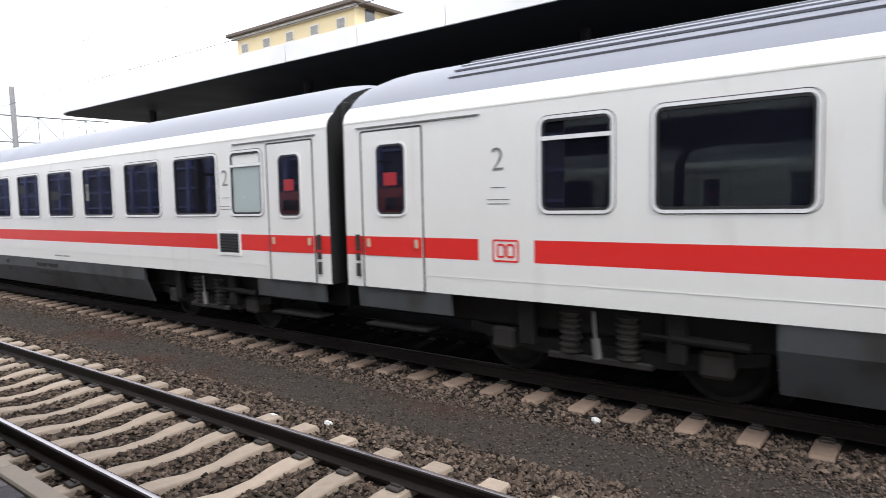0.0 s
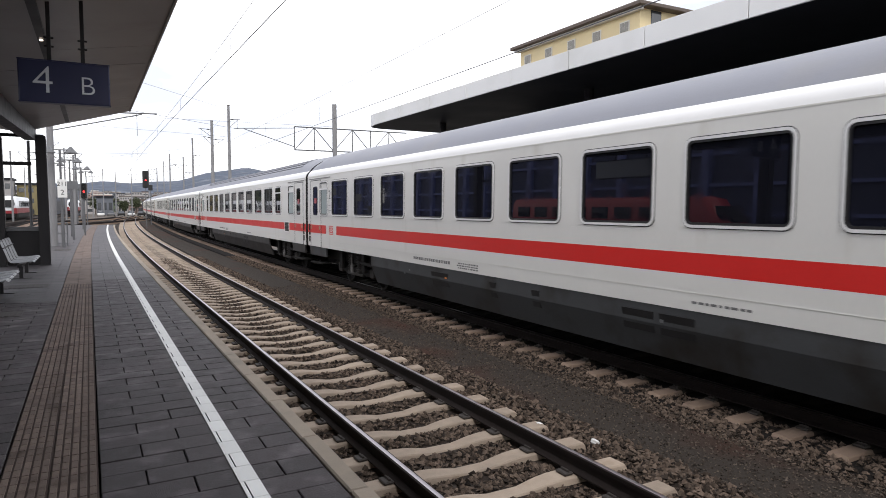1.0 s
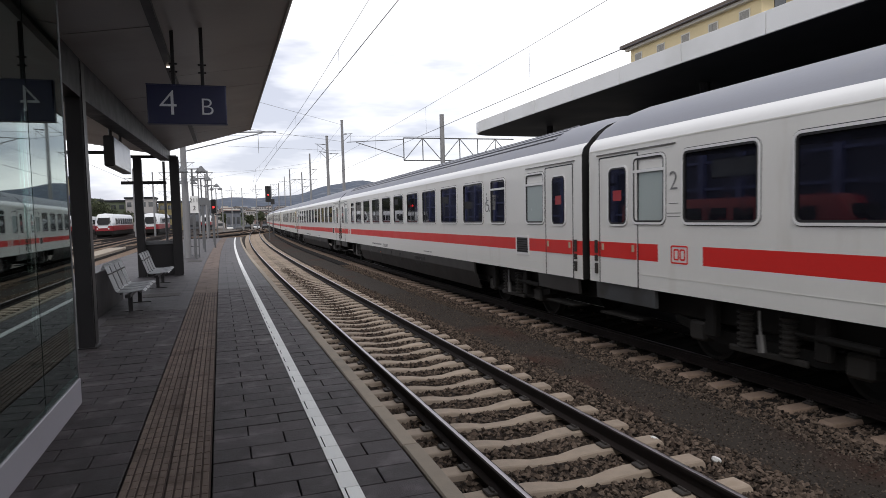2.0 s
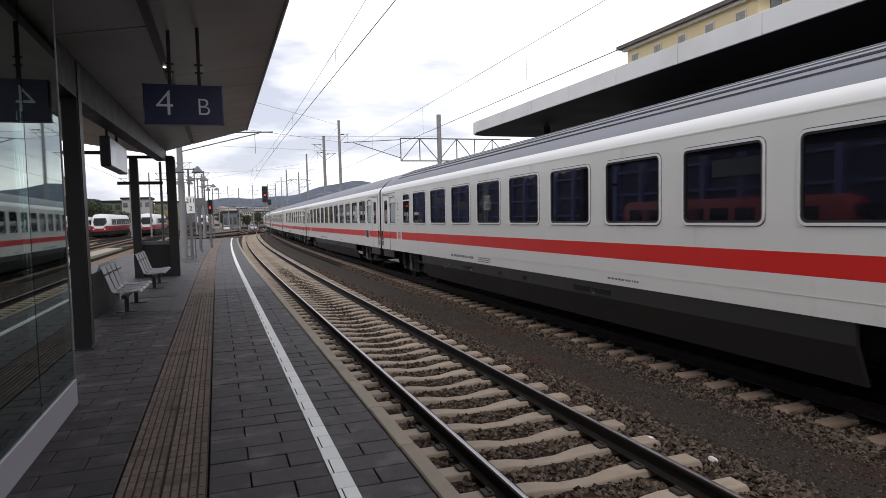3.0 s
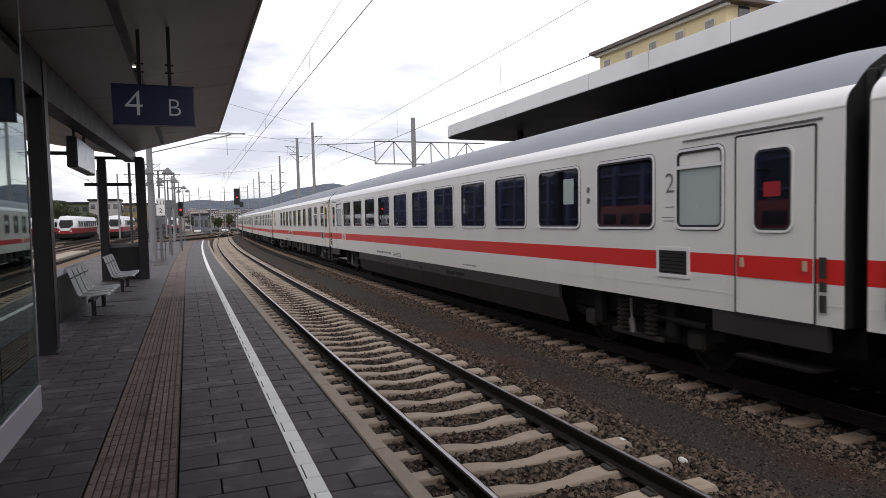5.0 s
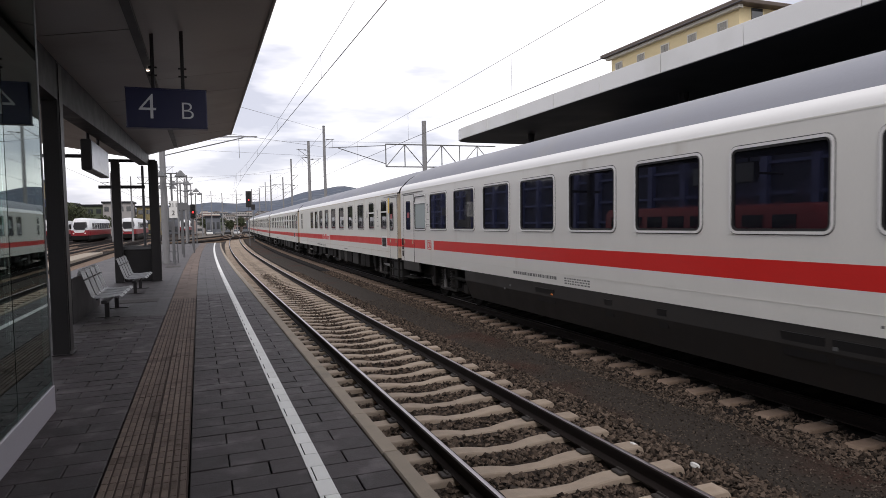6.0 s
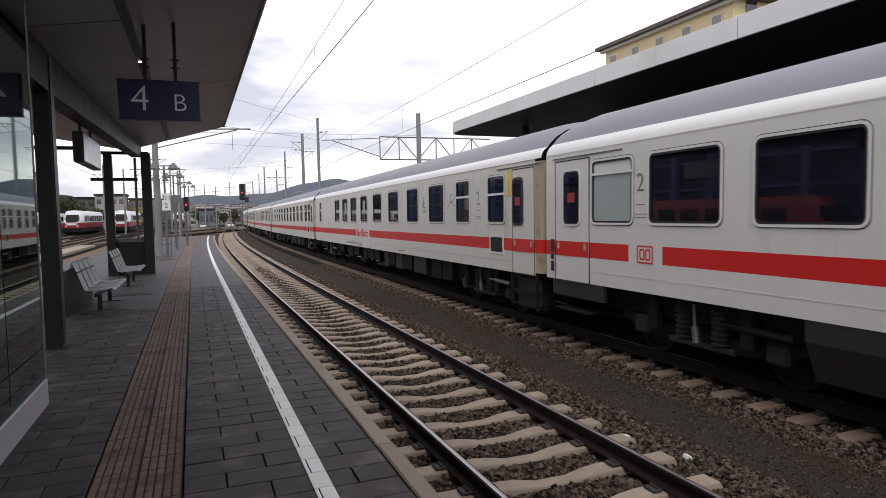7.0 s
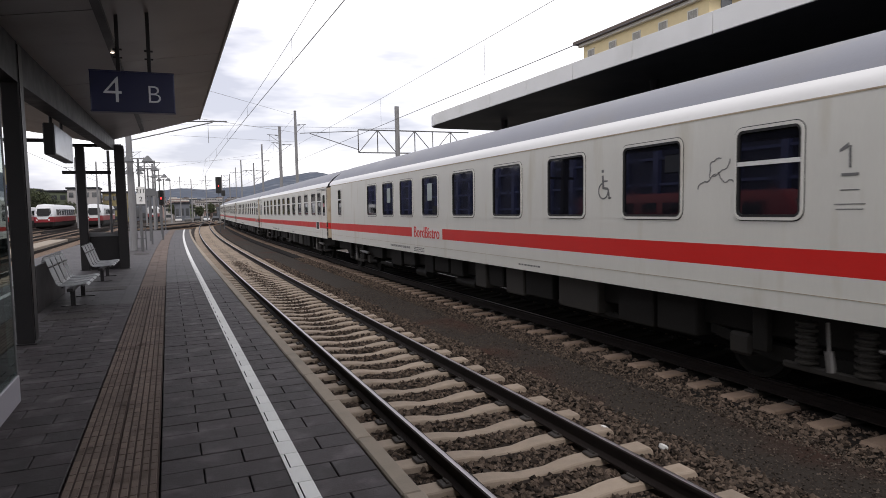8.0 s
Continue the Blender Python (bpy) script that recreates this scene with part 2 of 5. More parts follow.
    "hall_post": material("depot_frame_blue", (0.12, 0.14, 0.32), 0.5, vary=0.1),
    # screen colour lightened to stand for the sky it mirrors
    "screen": material("display_board_sky_pale", (0.34, 0.38, 0.45), 0.2, vary=0.1, scale=2),
}


# ---- builders ----
class Shape:
    """Collects verts and faces, then becomes one mesh."""

    def __init__(self):
        self.v, self.f, self.m = [], [], []

    def poly(self, pts, slot=0):
        i = len(self.v)
        self.v += [tuple(p) for p in pts]
        self.f.append(tuple(range(i, i + len(pts))))
        self.m.append(slot)
        return self

    def loft(self, rings, slot=0, closed=True, caps=True):
        """Rings of equal length joined one after another."""
        i, n = len(self.v), len(rings[0])
        for r in rings:
            self.v += [tuple(p) for p in r]
        for k in range(len(rings) - 1):
            for j in range(n if closed else n - 1):
                a, b = i + k * n + j, i + k * n + (j + 1) % n
                self.f.append((a, b, b + n, a + n))
                self.m.append(slot)
        if caps and closed:
            self.f.append(tuple(range(i + n - 1, i - 1, -1)))
            self.f.append(tuple(range(i + (len(rings) - 1) * n, i + len(rings) * n)))
            self.m += [slot, slot]
        return self

    def box(self, x0, x1, y0, y1, z0, z1, slot=0, bevel=0.0):
        b = min(bevel, (x1 - x0) / 3, (y1 - y0) / 3, (z1 - z0) / 3)
        if b <= 0:
            ring = lambda z: [(x0, y0, z), (x1, y0, z), (x1, y1, z), (x0, y1, z)]
            return self.loft([ring(z0), ring(z1)], slot)
        ring = lambda z, d: [(x0 + b, y0 + d, z), (x1 - b, y0 + d, z), (x1 - d, y0 + b, z), (x1 - d, y1 - b, z), (x1 - b, y1 - d, z), (x0 + b, y1 - d, z), (x0 + d, y1 - b, z), (x0 + d, y0 + b, z)]
        return self.loft([ring(z0, b * 0.9), ring(z0 + b, 0), ring(z1 - b, 0), ring(z1, b * 0.9)], slot)

    def tube(self, a, b, r, r2=None, n=10, slot=0):
        a, b = Vector(a), Vector(b)
        q = (b - a).to_track_quat("Z", "Y")
        ring = lambda c, rr: [c + q @ Vector((rr * math.cos(k * math.tau / n), rr * math.sin(k * math.tau / n), 0)) for k in range(n)]
        return self.loft([ring(a, r), ring(b, r if r2 is None else r2)], slot)

    def lathe(self, centre, axis, prof, n=20, slot=0):
        """prof: (along, radius) pairs."""
        q = Vector(axis).to_track_quat("Z", "Y")
        c = Vector(centre)
        rings = [[c + q @ Vector((max(r, 1e-4) * math.cos(k * math.tau / n), max(r, 1e-4) * math.sin(k * math.tau / n), h)) for k in range(n)] for h, r in prof]
        return self.loft(rings, slot)

    def mesh(self, name, mats):
        me = bpy.data.meshes.new(name)
        me.from_pydata(self.v, [], self.f)
        for mm in mats if isinstance(mats, (list, tuple)) else [mats]:
            me.materials.append(mm)
        if len(me.materials) > 1:
            me.polygons.foreach_set("material_index", self.m)
        me.update()
        bm = bmesh.new()
        bm.from_mesh(me)
        if len(self.v) < 3000:
            bmesh.ops.remove_doubles(bm, verts=bm.verts, dist=0.0002)
        bmesh.ops.recalc_face_normals(bm, faces=bm.faces)
        bm.to_mesh(me)
        bm.free()
        return me


def part(name, shape, mats, parent, label=""):
    ob = new(name, shape if isinstance(shape, bpy.types.Mesh) else shape.mesh(name, mats))
    ob.parent = parent
    if label:
        tagged(ob, label)
    return ob


def thing(name, label, category, at=(0, 0, 0), group="", kind="", turn=0):
    ob = new(name)
    ob.empty_display_size = 0.2
    ob.matrix_basis = pose(*at, 0, 0, turn)
    return tagged(ob, label, category, group, kind)


def solid(name, shape, mats, label, category, group="", kind=""):
    return tagged(new(name, shape.mesh(name, mats)), label, category, group, kind)


def smooth(ob, angle=40):
    me = ob.data
    me.polygons.foreach_set("use_smooth", [True] * len(me.polygons))
    me.set_sharp_from_angle(angle=radians(angle))
    return ob


def text_mesh(body, size, depth=0.004, thin=0.0):
    """The letters as a mesh in the xy plane, centred."""
    cu = bpy.data.curves.new("letters", "FONT")
    cu.body, cu.size, cu.extrude, cu.align_x, cu.align_y, cu.offset = body, size, depth, "CENTER", "CENTER", -thin
    ob = bpy.data.objects.new("letters", cu)
    scene.collection.objects.link(ob)
    me = bpy.data.meshes.new_from_object(ob.evaluated_get(bpy.context.evaluated_depsgraph_get()))
    bpy.data.objects.remove(ob)
    return me


def lettering(name, body, size, mat, parent, m, label="", thin=0.0):
    me = text_mesh(body, size, thin=thin)
    me.materials.clear()
    me.materials.append(mat)
    ob = new(name, me)
    ob.parent = parent
    ob.matrix_basis = m
    if label:
        tagged(ob, label)
    return ob


# ---- the plan: x to the train, y along the line, z up from the platform; rail heads at -0.55 ----
RAIL = -0.55
NEAR_X, TRAIN_X = 2.945, 7.55


def near_off(y):
    """The platform line: a straight that leans a little left, then a curve to the right."""
    return -0.0024 * max(0.0, y) + max(0.0, y - 20) ** 2 / 3400


def train_off(y):
    return max(0.0, y) ** 2 / 6000


def drop(y):
    """The whole line falls gently away from the station."""
    return 0.004 * min(60.0, max(0.0, y))


# ---- ground ----
g = Shape()
g.poly([(-2600, -400, -1.28), (2600, -400, -1.28), (2600, 4600, -1.28), (-2600, 4600, -1.28)])
solid("ground", g, M["earth"], "brown gravelly railway yard ground reaching the hills", "ground", kind="structure")


def bed(name, prof, off, mat, label, y0=-25.0, y1=150.0, step=3.0):
    """A strip along the line with the cross-section prof, (x, z) pairs."""
    ys = np.arange(y0, y1 + 0.1, step)
    s = Shape()
    s.loft([[(x + off(y), y, z - drop(y)) for x, z in prof] for y in ys], closed=True)
    return solid(name, s, mat, label, "ground", kind="structure")


bed("ballast_bed_platform_track", [(1.22, -1.04), (1.22, -0.80), (1.9, -0.775), (4.1, -0.775), (4.45, -0.80), (4.55, -1.04)], near_off, M["ballast_ground"], "coarse brown ballast under the platform track")
bed("gravel_path", [(4.5, -1.04), (4.5, -0.795), (4.8, -0.765), (5.6, -0.765), (5.9, -0.80), (5.9, -1.04)], near_off, M["gravel"], "fine grey-brown gravel strip between the two tracks")
# bed colour near black to stand for the train's shade
bed("ballast_bed_train_track", [(5.85, -1.04), (5.85, -0.81), (6.2, -0.79), (9.0, -0.79), (9.2, -1.04)], train_off, M["ballast_shaded"], "ballast under the train's track, its colour darkened for shade")


# ---- tracks ----
def rail_prof(x):
    return [(x - 0.07, -0.16), (x + 0.07, -0.16), (x + 0.07, -0.145), (x + 0.012, -0.12), (x + 0.012, -0.045), (x + 0.036, -0.03), (x + 0.036, -0.006), (x + 0.022, 0.0),
            (x - 0.018, 0.0), (x - 0.036, -0.004), (x - 0.036, -0.03), (x - 0.012, -0.045), (x - 0.012, -0.12), (x - 0.07, -0.145)]


def sleeper_mesh(name, mat, shaded=None):
    """A concrete sleeper, with an optional second material: the train's shade painted between the rails."""
    s = Shape()
    rings = []
    for x, zt, w in ((-1.3, -0.03, 0.10), (-1.27, 0.0, 0.105), (-0.5, 0.0, 0.105), (-0.36, -0.012, 0.10), (-0.15, -0.045, 0.085), (0.15, -0.045, 0.085), (0.36, -0.012, 0.10), (0.5, 0.0, 0.105), (1.27, 0.0, 0.105), (1.3, -0.03, 0.10)):
        rings.append([(x, -w - 0.035, -0.16), (x, w + 0.035, -0.16), (x, w, zt - 0.012), (x, w - 0.012, zt), (x, -w + 0.012, zt), (x, -w, zt - 0.012)])
    if not shaded:
        s.loft(rings)
        return s.mesh(name, mat)
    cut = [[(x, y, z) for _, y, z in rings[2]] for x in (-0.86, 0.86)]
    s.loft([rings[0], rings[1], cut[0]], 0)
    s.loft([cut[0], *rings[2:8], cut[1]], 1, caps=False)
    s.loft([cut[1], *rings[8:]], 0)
    return s.mesh(name, [mat, shaded])


def track(name, x0, off, label, mat, y0, y1, first, top, shaded=None):
    t = thing(name, label, "railway track", kind="structure")
    ys = np.arange(-25.0, 150.1, 2.5)
    for side in (-1, 1):
        s = Shape()
        s.loft([[(x0 + side * 0.755 + off(y) + x, y, RAIL + z - drop(y)) for x, z in rail_prof(0)] for y in ys])
        n = len(rail_prof(0))
        s.m = [1 if (k % n) == 7 and k < n * (len(ys) - 1) else 0 for k in range(len(s.f))]
        smooth(part("rail", s, [M["rail"], M["rail_top"]], t), 50)
    me = sleeper_mesh("sleeper", mat, shaded)
    clip = Shape()
    for side in (-1, 1):
        for d in (-1, 1):
            clip.box(side * 0.755 + d * 0.12 - 0.05, side * 0.755 + d * 0.12 + 0.05, -0.07, 0.07, 0.0, 0.028, bevel=0.01)
            clip.tube((side * 0.755 + d * 0.11, -0.05, 0.035), (side * 0.755 + d * 0.11, 0.05, 0.035), 0.012, n=6)
    clip_me = clip.mesh("rail_fastening", M["clip"])
    y = first - 0.6 * math.ceil((first - y0) / 0.6)
    while y < y1:
        ob = new("sleeper", me)
        ob.parent = t
        ob.matrix_basis = pose(x0 + off(y) + random.uniform(-0.015, 0.015), y + random.uniform(-0.012, 0.012), top - drop(y) + random.uniform(-0.006, 0.004), 0, 0, random.uniform(-0.4, 0.4))
        if 0 < y < 16:
            c = new("rail_fastening", clip_me)
            c.parent = ob
        y += 0.6
    return t


track("track_platform", NEAR_X, near_off, "straight track with worn concrete sleepers and bright rail heads", M["concrete"], -4, 118, 4.985, -0.715)
track("track_train", TRAIN_X, train_off, "track under the train with rusty brown concrete sleepers", M["sleeper_old"], -6, 118, 4.70, -0.745, M["sleeper_shaded"])


def stones(name, count, x0, x1, y0, y1, z, size, off, label, mat, avoid=None):
    """Loose broken stone, one joined mesh."""
    rng = np.random.default_rng(count)
    base = np.array([(1, 0, 0), (-1, 0, 0), (0, 1, 0), (0, -1, 0), (0, 0, 1), (0, 0, -1)], float)
    faces = np.array([(0, 2, 4), (2, 1, 4), (1, 3, 4), (3, 0, 4), (2, 0, 5), (1, 2, 5), (3, 1, 5), (0, 3, 5)])
    # denser towards the near end, where single stones show
    y = y0 + (y1 - y0) * rng.random(count) ** 1.7
    x = x0 + (x1 - x0) * rng.random(count)
    keep = np.ones(count, bool) if avoid is None else ~avoid(x, y)
    x, y = x[keep], y[keep]
    n = len(x)
    sc = size * rng.uniform(0.55, 1.25, (n, 1, 1)) * rng.uniform(0.55, 1.2, (n, 6, 1)) * np.array([1, 1, 0.75])
    a = rng.uniform(0, math.tau, n)
    tilt = rng.uniform(-0.6, 0.6, n)
    p = base[None] * sc + rng.normal(0, 0.18 * size, (n, 6, 3))
    px = p[..., 0] * np.cos(a)[:, None] - p[..., 1] * np.sin(a)[:, None]
    py = p[..., 0] * np.sin(a)[:, None] + p[..., 1] * np.cos(a)[:, None]
    pz = p[..., 2] + px * np.sin(tilt)[:, None] * 0.6
    curve = np.array([off(v) for v in y])
    v = np.stack([px + (x + curve)[:, None], py + y[:, None], pz + z + (rng.uniform(-0.012, 0.016, n) - 0.004 * np.clip(y, 0, 60))[:, None]], -1).reshape(-1, 3)
    f = (faces[None] + 6 * np.arange(n)[:, None, None]).reshape(-1, 3)
    me = bpy.data.meshes.new(name)
    me.from_pydata(v.tolist(), [], f.tolist())
    me.materials.append(mat)
    return tagged(new(name, me), label, "ballast", kind="stuff")


def on_near_sleeper(x, y):
    d = np.abs((y - 4.985 + 0.3) % 0.6 - 0.3)
    rail = np.minimum(np.abs(x - NEAR_X - 0.755), np.abs(x - NEAR_X + 0.755))
    return ((d < 0.125) & (np.abs(x - NEAR_X) < 1.3)) | (rail < 0.09)


def on_train_sleeper(x, y):
    d = np.abs((y - 4.70 + 0.3) % 0.6 - 0.3)
    return (d < 0.125) & (np.abs(x - TRAIN_X) < 1.3)


stones("ballast_stones", 60000, 1.32, 4.75, 1.6, 34, -0.768, 0.034, near_off, "loose grey-brown broken ballast stones round the sleepers", M["ballast"], on_near_sleeper)
stones("ballast_stones", 22000, 5.65, 6.68, -2.5, 34, -0.79, 0.034, train_off, "dusty brown ballast stones beside the train's track", M["ballast"], on_train_sleeper)
stones("gravel_stones", 42000, 4.4, 5.95, -2.5, 20, -0.768, 0.013, near_off, "small gravel strewn over the strip between the tracks", M["gravel_stone"])
for x, y in ((4.38, 4.9), (4.2, 5.6), (6.02, 2.55)):
    s = Shape()
    s.lathe((0, 0, 0), (0.2, 0, 1), [(-0.03, 0.02), (-0.01, 0.045), (0.02, 0.05), (0.035, 0.025)], 7)
    ob = solid("litter", s, M["litter"], "crumpled white scrap lying on the ballast", "litter")
    ob.matrix_basis = pose(x, y, -0.745 - drop(y), 20, 10, 40)

# ---- platform ----
PY0, PY1 = -15.0, 73.0
bed("platform_body", [(-5.2, -0.97), (1.20, -0.97), (1.20, -0.10), (1.16, -0.045), (-5.2, -0.045)], near_off, M["paver_bed"], "platform body with dark joints", PY0, PY1, 3.0)


def paver_mesh(w, d, name="paver", mat=None, h=0.045):
    s = Shape()
    s.box(0.0045, w - 0.0045, 0.004, d - 0.004, -h, 0.0, bevel=0.005)
    return s.mesh(name, mat or M["paver"])


paving = thing("platform_paving", "dark grey rectangular concrete pavers laid in staggered rows", "paving", kind="structure")
ROW, ROW0 = 0.2553, 4.162
EVEN, ODD = (-0.123, 0.137, 0.657, 1.175), (-0.123, 0.397, 0.915, 1.175)
LEFT_EVEN, LEFT_ODD = (-0.68, -1.2, -1.72, -2.24, -2.76, -3.28, -3.8, -4.32, -5.1), (-0.68, -0.94, -1.46, -1.98, -2.5, -3.02, -3.54, -4.06, -4.58, -5.1)
paver_by_width = {}
far = Shape()
k0, k1 = int((PY0 - ROW0) / ROW), int((PY1 - ROW0) / ROW)
for k in range(k0, k1):
    y = ROW0 + k * ROW
    off = near_off(y)
    for cols, side in ((EVEN if k % 2 == 0 else ODD, 1), (LEFT_EVEN if k % 2 == 0 else LEFT_ODD, -1)):
        for a, b in zip(cols, cols[1:]):
            a, b = min(a, b), max(a, b)
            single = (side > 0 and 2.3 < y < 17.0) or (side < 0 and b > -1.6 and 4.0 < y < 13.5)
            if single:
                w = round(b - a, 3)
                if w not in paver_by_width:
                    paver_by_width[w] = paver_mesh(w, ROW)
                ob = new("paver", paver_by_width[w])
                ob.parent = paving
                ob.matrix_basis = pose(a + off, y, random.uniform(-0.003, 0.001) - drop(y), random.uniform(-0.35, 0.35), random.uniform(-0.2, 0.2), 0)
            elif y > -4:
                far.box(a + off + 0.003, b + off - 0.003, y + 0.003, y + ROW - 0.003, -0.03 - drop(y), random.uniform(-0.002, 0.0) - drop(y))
tagged(part("far_pavers", far, M["paver_far_sheen"], paving), kind="stuff")

# tactile strip: ribbed tiles, plain ones further on
tact = thing("tactile_strip", "beige ribbed tactile guiding tiles let into the platform", "tactile paving", kind="structure")
s = Shape()
s.box(0.001, 0.269, 0.001, ROW - 0.001, -0.045, -0.004, 1)
for i in range(5):
    x = 0.006 + i * 0.0525
    for ya, yb in ((0.006, ROW / 2 - 0.003), (ROW / 2 + 0.003, ROW - 0.006)):
        s.loft([[(x, yy, -0.005), (x + 0.043, yy, -0.005), (x + 0.039, yy, 0.003), (x + 0.004, yy, 0.003)] for yy in (ya, yb)])
rib_me = s.mesh("tactile_tile", [M["tactile"], M["tactile_groove"]])
plain = Shape()
for k in range(k0, k1):
    y = ROW0 + k * ROW
    for i in range(2):
        x = -0.672 + i * 0.272 + near_off(y)
        if 3.2 < y < 16.2:
            ob = new("tactile_tile", rib_me)
            ob.parent = tact
            ob.matrix_basis = pose(x, y, random.uniform(-0.002, 0.002) - drop(y))
        else:
            plain.box(x + 0.002, x + 0.27, y + 0.002, y + ROW - 0.002, -0.03 - drop(y), random.uniform(-0.001, 0.002) - drop(y))
tagged(part("far_tiles", plain, M["tactile"], tact), kind="stuff")

# white safety line painted over the pavers, broken at the joints
line = thing("safety_line", "white painted safety line along the platform, cracked at the joints", "platform marking", kind="structure")
far = Shape()
pieces = {}
for k in range(k0, k1):
    y = ROW0 + k * ROW
    off = near_off(y)
    cuts = ((0.630, 0.652), (0.661, 0.748)) if k % 2 == 0 else ((0.630, 0.748),)
    for a, b in cuts:
        if 2.3 < y < 20:
            w = round(b - a, 3)
            if w not in pieces:
                sh = Shape()
                sh.box(0, w, 0.004, ROW - 0.004, 0.0, 0.0045)
                pieces[w] = sh.mesh("line_segment", M["line"])
            ob = new("line_segment", pieces[w])
            ob.parent = line
            ob.matrix_basis = pose(a + off, y, 0.002 - drop(y))
        else:
            far.box(a + off, b + off, y, y + ROW, -0.004 - drop(y), 0.005 - drop(y))
tagged(part("far_segments", far, M["line"], line), kind="stuff")

cop = thing("platform_coping", "pale concrete coping stones along the platform edge", "coping", kind="structure")
s = Shape()
s.box(0.0, 0.125, 0.004, 1.006, -0.14, 0.012, bevel=0.012)
cop_me = s.mesh("coping_stone", M["coping"])
for k in range(-16, 67):
    y = 4.469 + 1.012 * k
    ob = new("coping_stone", cop_me)
    ob.parent = cop
    ob.matrix_basis = pose(1.180 + near_off(y), y, -drop(y))
wall = Shape()
wall.loft([[(1.2 + near_off(y), y, -1.02 - drop(y)), (1.23 + near_off(y), y, -1.02 - drop(y)), (1.23 + near_off(y), y, -0.141 - drop(y)), (1.2 + near_off(y), y, -0.141 - drop(y))] for y in np.arange(PY0, PY1 + 0.1, 3)])
part("edge_wall", wall, M["coping"], cop)

for x0, x1, y0, y1 in ((-2.0, -1.15, 11.9, 12.5), (-1.85, -1.0, 16.1, 16.8), (-1.5, -0.9, 30.0, 31.0)):
    t = thing("drain_cover", "rusty dark iron drain cover in the paving", "drain cover", (x0, y0, -drop(y0)), group="drain covers")
    s = Shape()
    s.box(0, x1 - x0, 0, y1 - y0, -0.03, 0.006, bevel=0.006)
    part("plate", s, M["drain"], t)
    for i in range(9):
        s = Shape()
        x = 0.06 + i * (x1 - x0 - 0.12) / 9
        s.box(x, x + 0.05, 0.05, y1 - y0 - 0.05, 0.006, 0.011)
        part("bar", s, M["drain"], t)


# ---- the train ----
def wall_x(z):
    """The outside of the coach body, half width at height z over the rail."""
    return 1.41 if z < 2.0 else 1.41 - (z - 2.0) * 0.014


def on_side(s, z, out=0.0):
    return (-wall_x(z) - out, s, z)


def rounded(s0, s1, z0, z1, r, n=4):
    pts = []
    for cx, cz, a in ((s1 - r, z1 - r, 0), (s0 + r, z1 - r, 90), (s0 + r, z0 + r, 180), (s1 - r, z0 + r, 270)):
        for k in range(n + 1):
            t = radians(a + 90 * k / n)
            pts.append((cx + r * math.cos(t), cz + r * math.sin(t)))
    return pts


def side_ring(s0, s1, z0, z1, r, width, lo, hi):
    """A frame that stands proud of the side from lo to hi."""
    o, i = rounded(s0, s1, z0, z1, r), rounded(s0 + width, s1 - width, z0 + width, z1 - width, max(0.01, r - width))
    sh = Shape()
    n = len(o)
    rings = [[on_side(s, z, lo) for s, z in o], [on_side(s, z, hi) for s, z in o], [on_side(s, z, hi) for s, z in i], [on_side(s, z, lo) for s, z in i]]
    sh.loft(rings, caps=False)
    return sh


def side_plate(s0, s1, z0, z1, r, lo, hi):
    o = rounded(s0, s1, z0, z1, r)
    sh = Shape()
    sh.loft([[on_side(s, z, lo) for s, z in o], [on_side(s, z, hi) for s, z in o]])
    return sh


WZ0, WZ1, EDGE, SILL = 2.03, 3.03, 3.26, 1.00
STRIPE0, STRIPE1 = 1.44, 1.70
ROOF_PROF = [(1.25, 3.47), (1.17, 3.585), (1.05, 3.71), (0.85, 3.855), (0.55, 3.975), (0.25, 4.035), (0.0, 4.05)]


def roof_ring(s, z_drop=0.0):
    half = [(-x, s, z - z_drop * (z - 3.47) / 0.58) for x, z in ROOF_PROF]
    return half + [(-x, y, z) for x, y, z in reversed(half[:-1])]


def coach(name, length, windows, label, ribbed=False, front="door", rear="door", front_mark="", rear_mark="2", mark_at=2.75, logo_at=None, grille=True, old=False, signs=(), inset=0.11, skirt="coach_skirt"):
    """A coach with its front buffers at s = 0 (local y), s growing to the rear. windows: (s0, s1, kind)."""
    c = thing(name, label, "train coach", group="coaches of the train")
    L0, L1 = inset, length - (0.42 if old else 0.11)
    # openings along the near side, with the wall built round them
    holes = [(s0, s1) for s0, s1, _ in windows]
    body = Shape()
    zs = [SILL, STRIPE0, STRIPE1, WZ0, WZ1, EDGE]
    slots = [0, 1, 0, 0, 0]
    cuts = sorted({L0, L1, *[v for hh in holes for v in hh]})
    gaps = []
    if logo_at:
        cuts = sorted({*cuts, *logo_at})
        gaps.append(logo_at)
    for a, b in zip(cuts, cuts[1:]):
        mid = (a + b) / 2
        for r, (z0, z1) in enumerate(zip(zs, zs[1:])):
            if r == 3 and any(h0 < mid < h1 for h0, h1 in holes):
                continue
            slot = slots[r]
            if slot == 1 and any(h0 < mid < h1 for h0, h1 in gaps):
                slot = 0
            body.poly([on_side(a, z0), on_side(b, z0), on_side(b, z1), on_side(a, z1)], slot)
    for h0, h1 in holes:
        o = [on_side(h0, WZ0), on_side(h1, WZ0), on_side(h1, WZ1), on_side(h0, WZ1)]
        i = [on_side(h0, WZ0, -0.06), on_side(h1, WZ0, -0.06), on_side(h1, WZ1, -0.06), on_side(h0, WZ1, -0.06)]
        body.loft([o, i], 0, caps=False)
    for z0, z1, slot in ((SILL, STRIPE0, 0), (STRIPE0, STRIPE1, 1), (STRIPE1, EDGE, 0)):
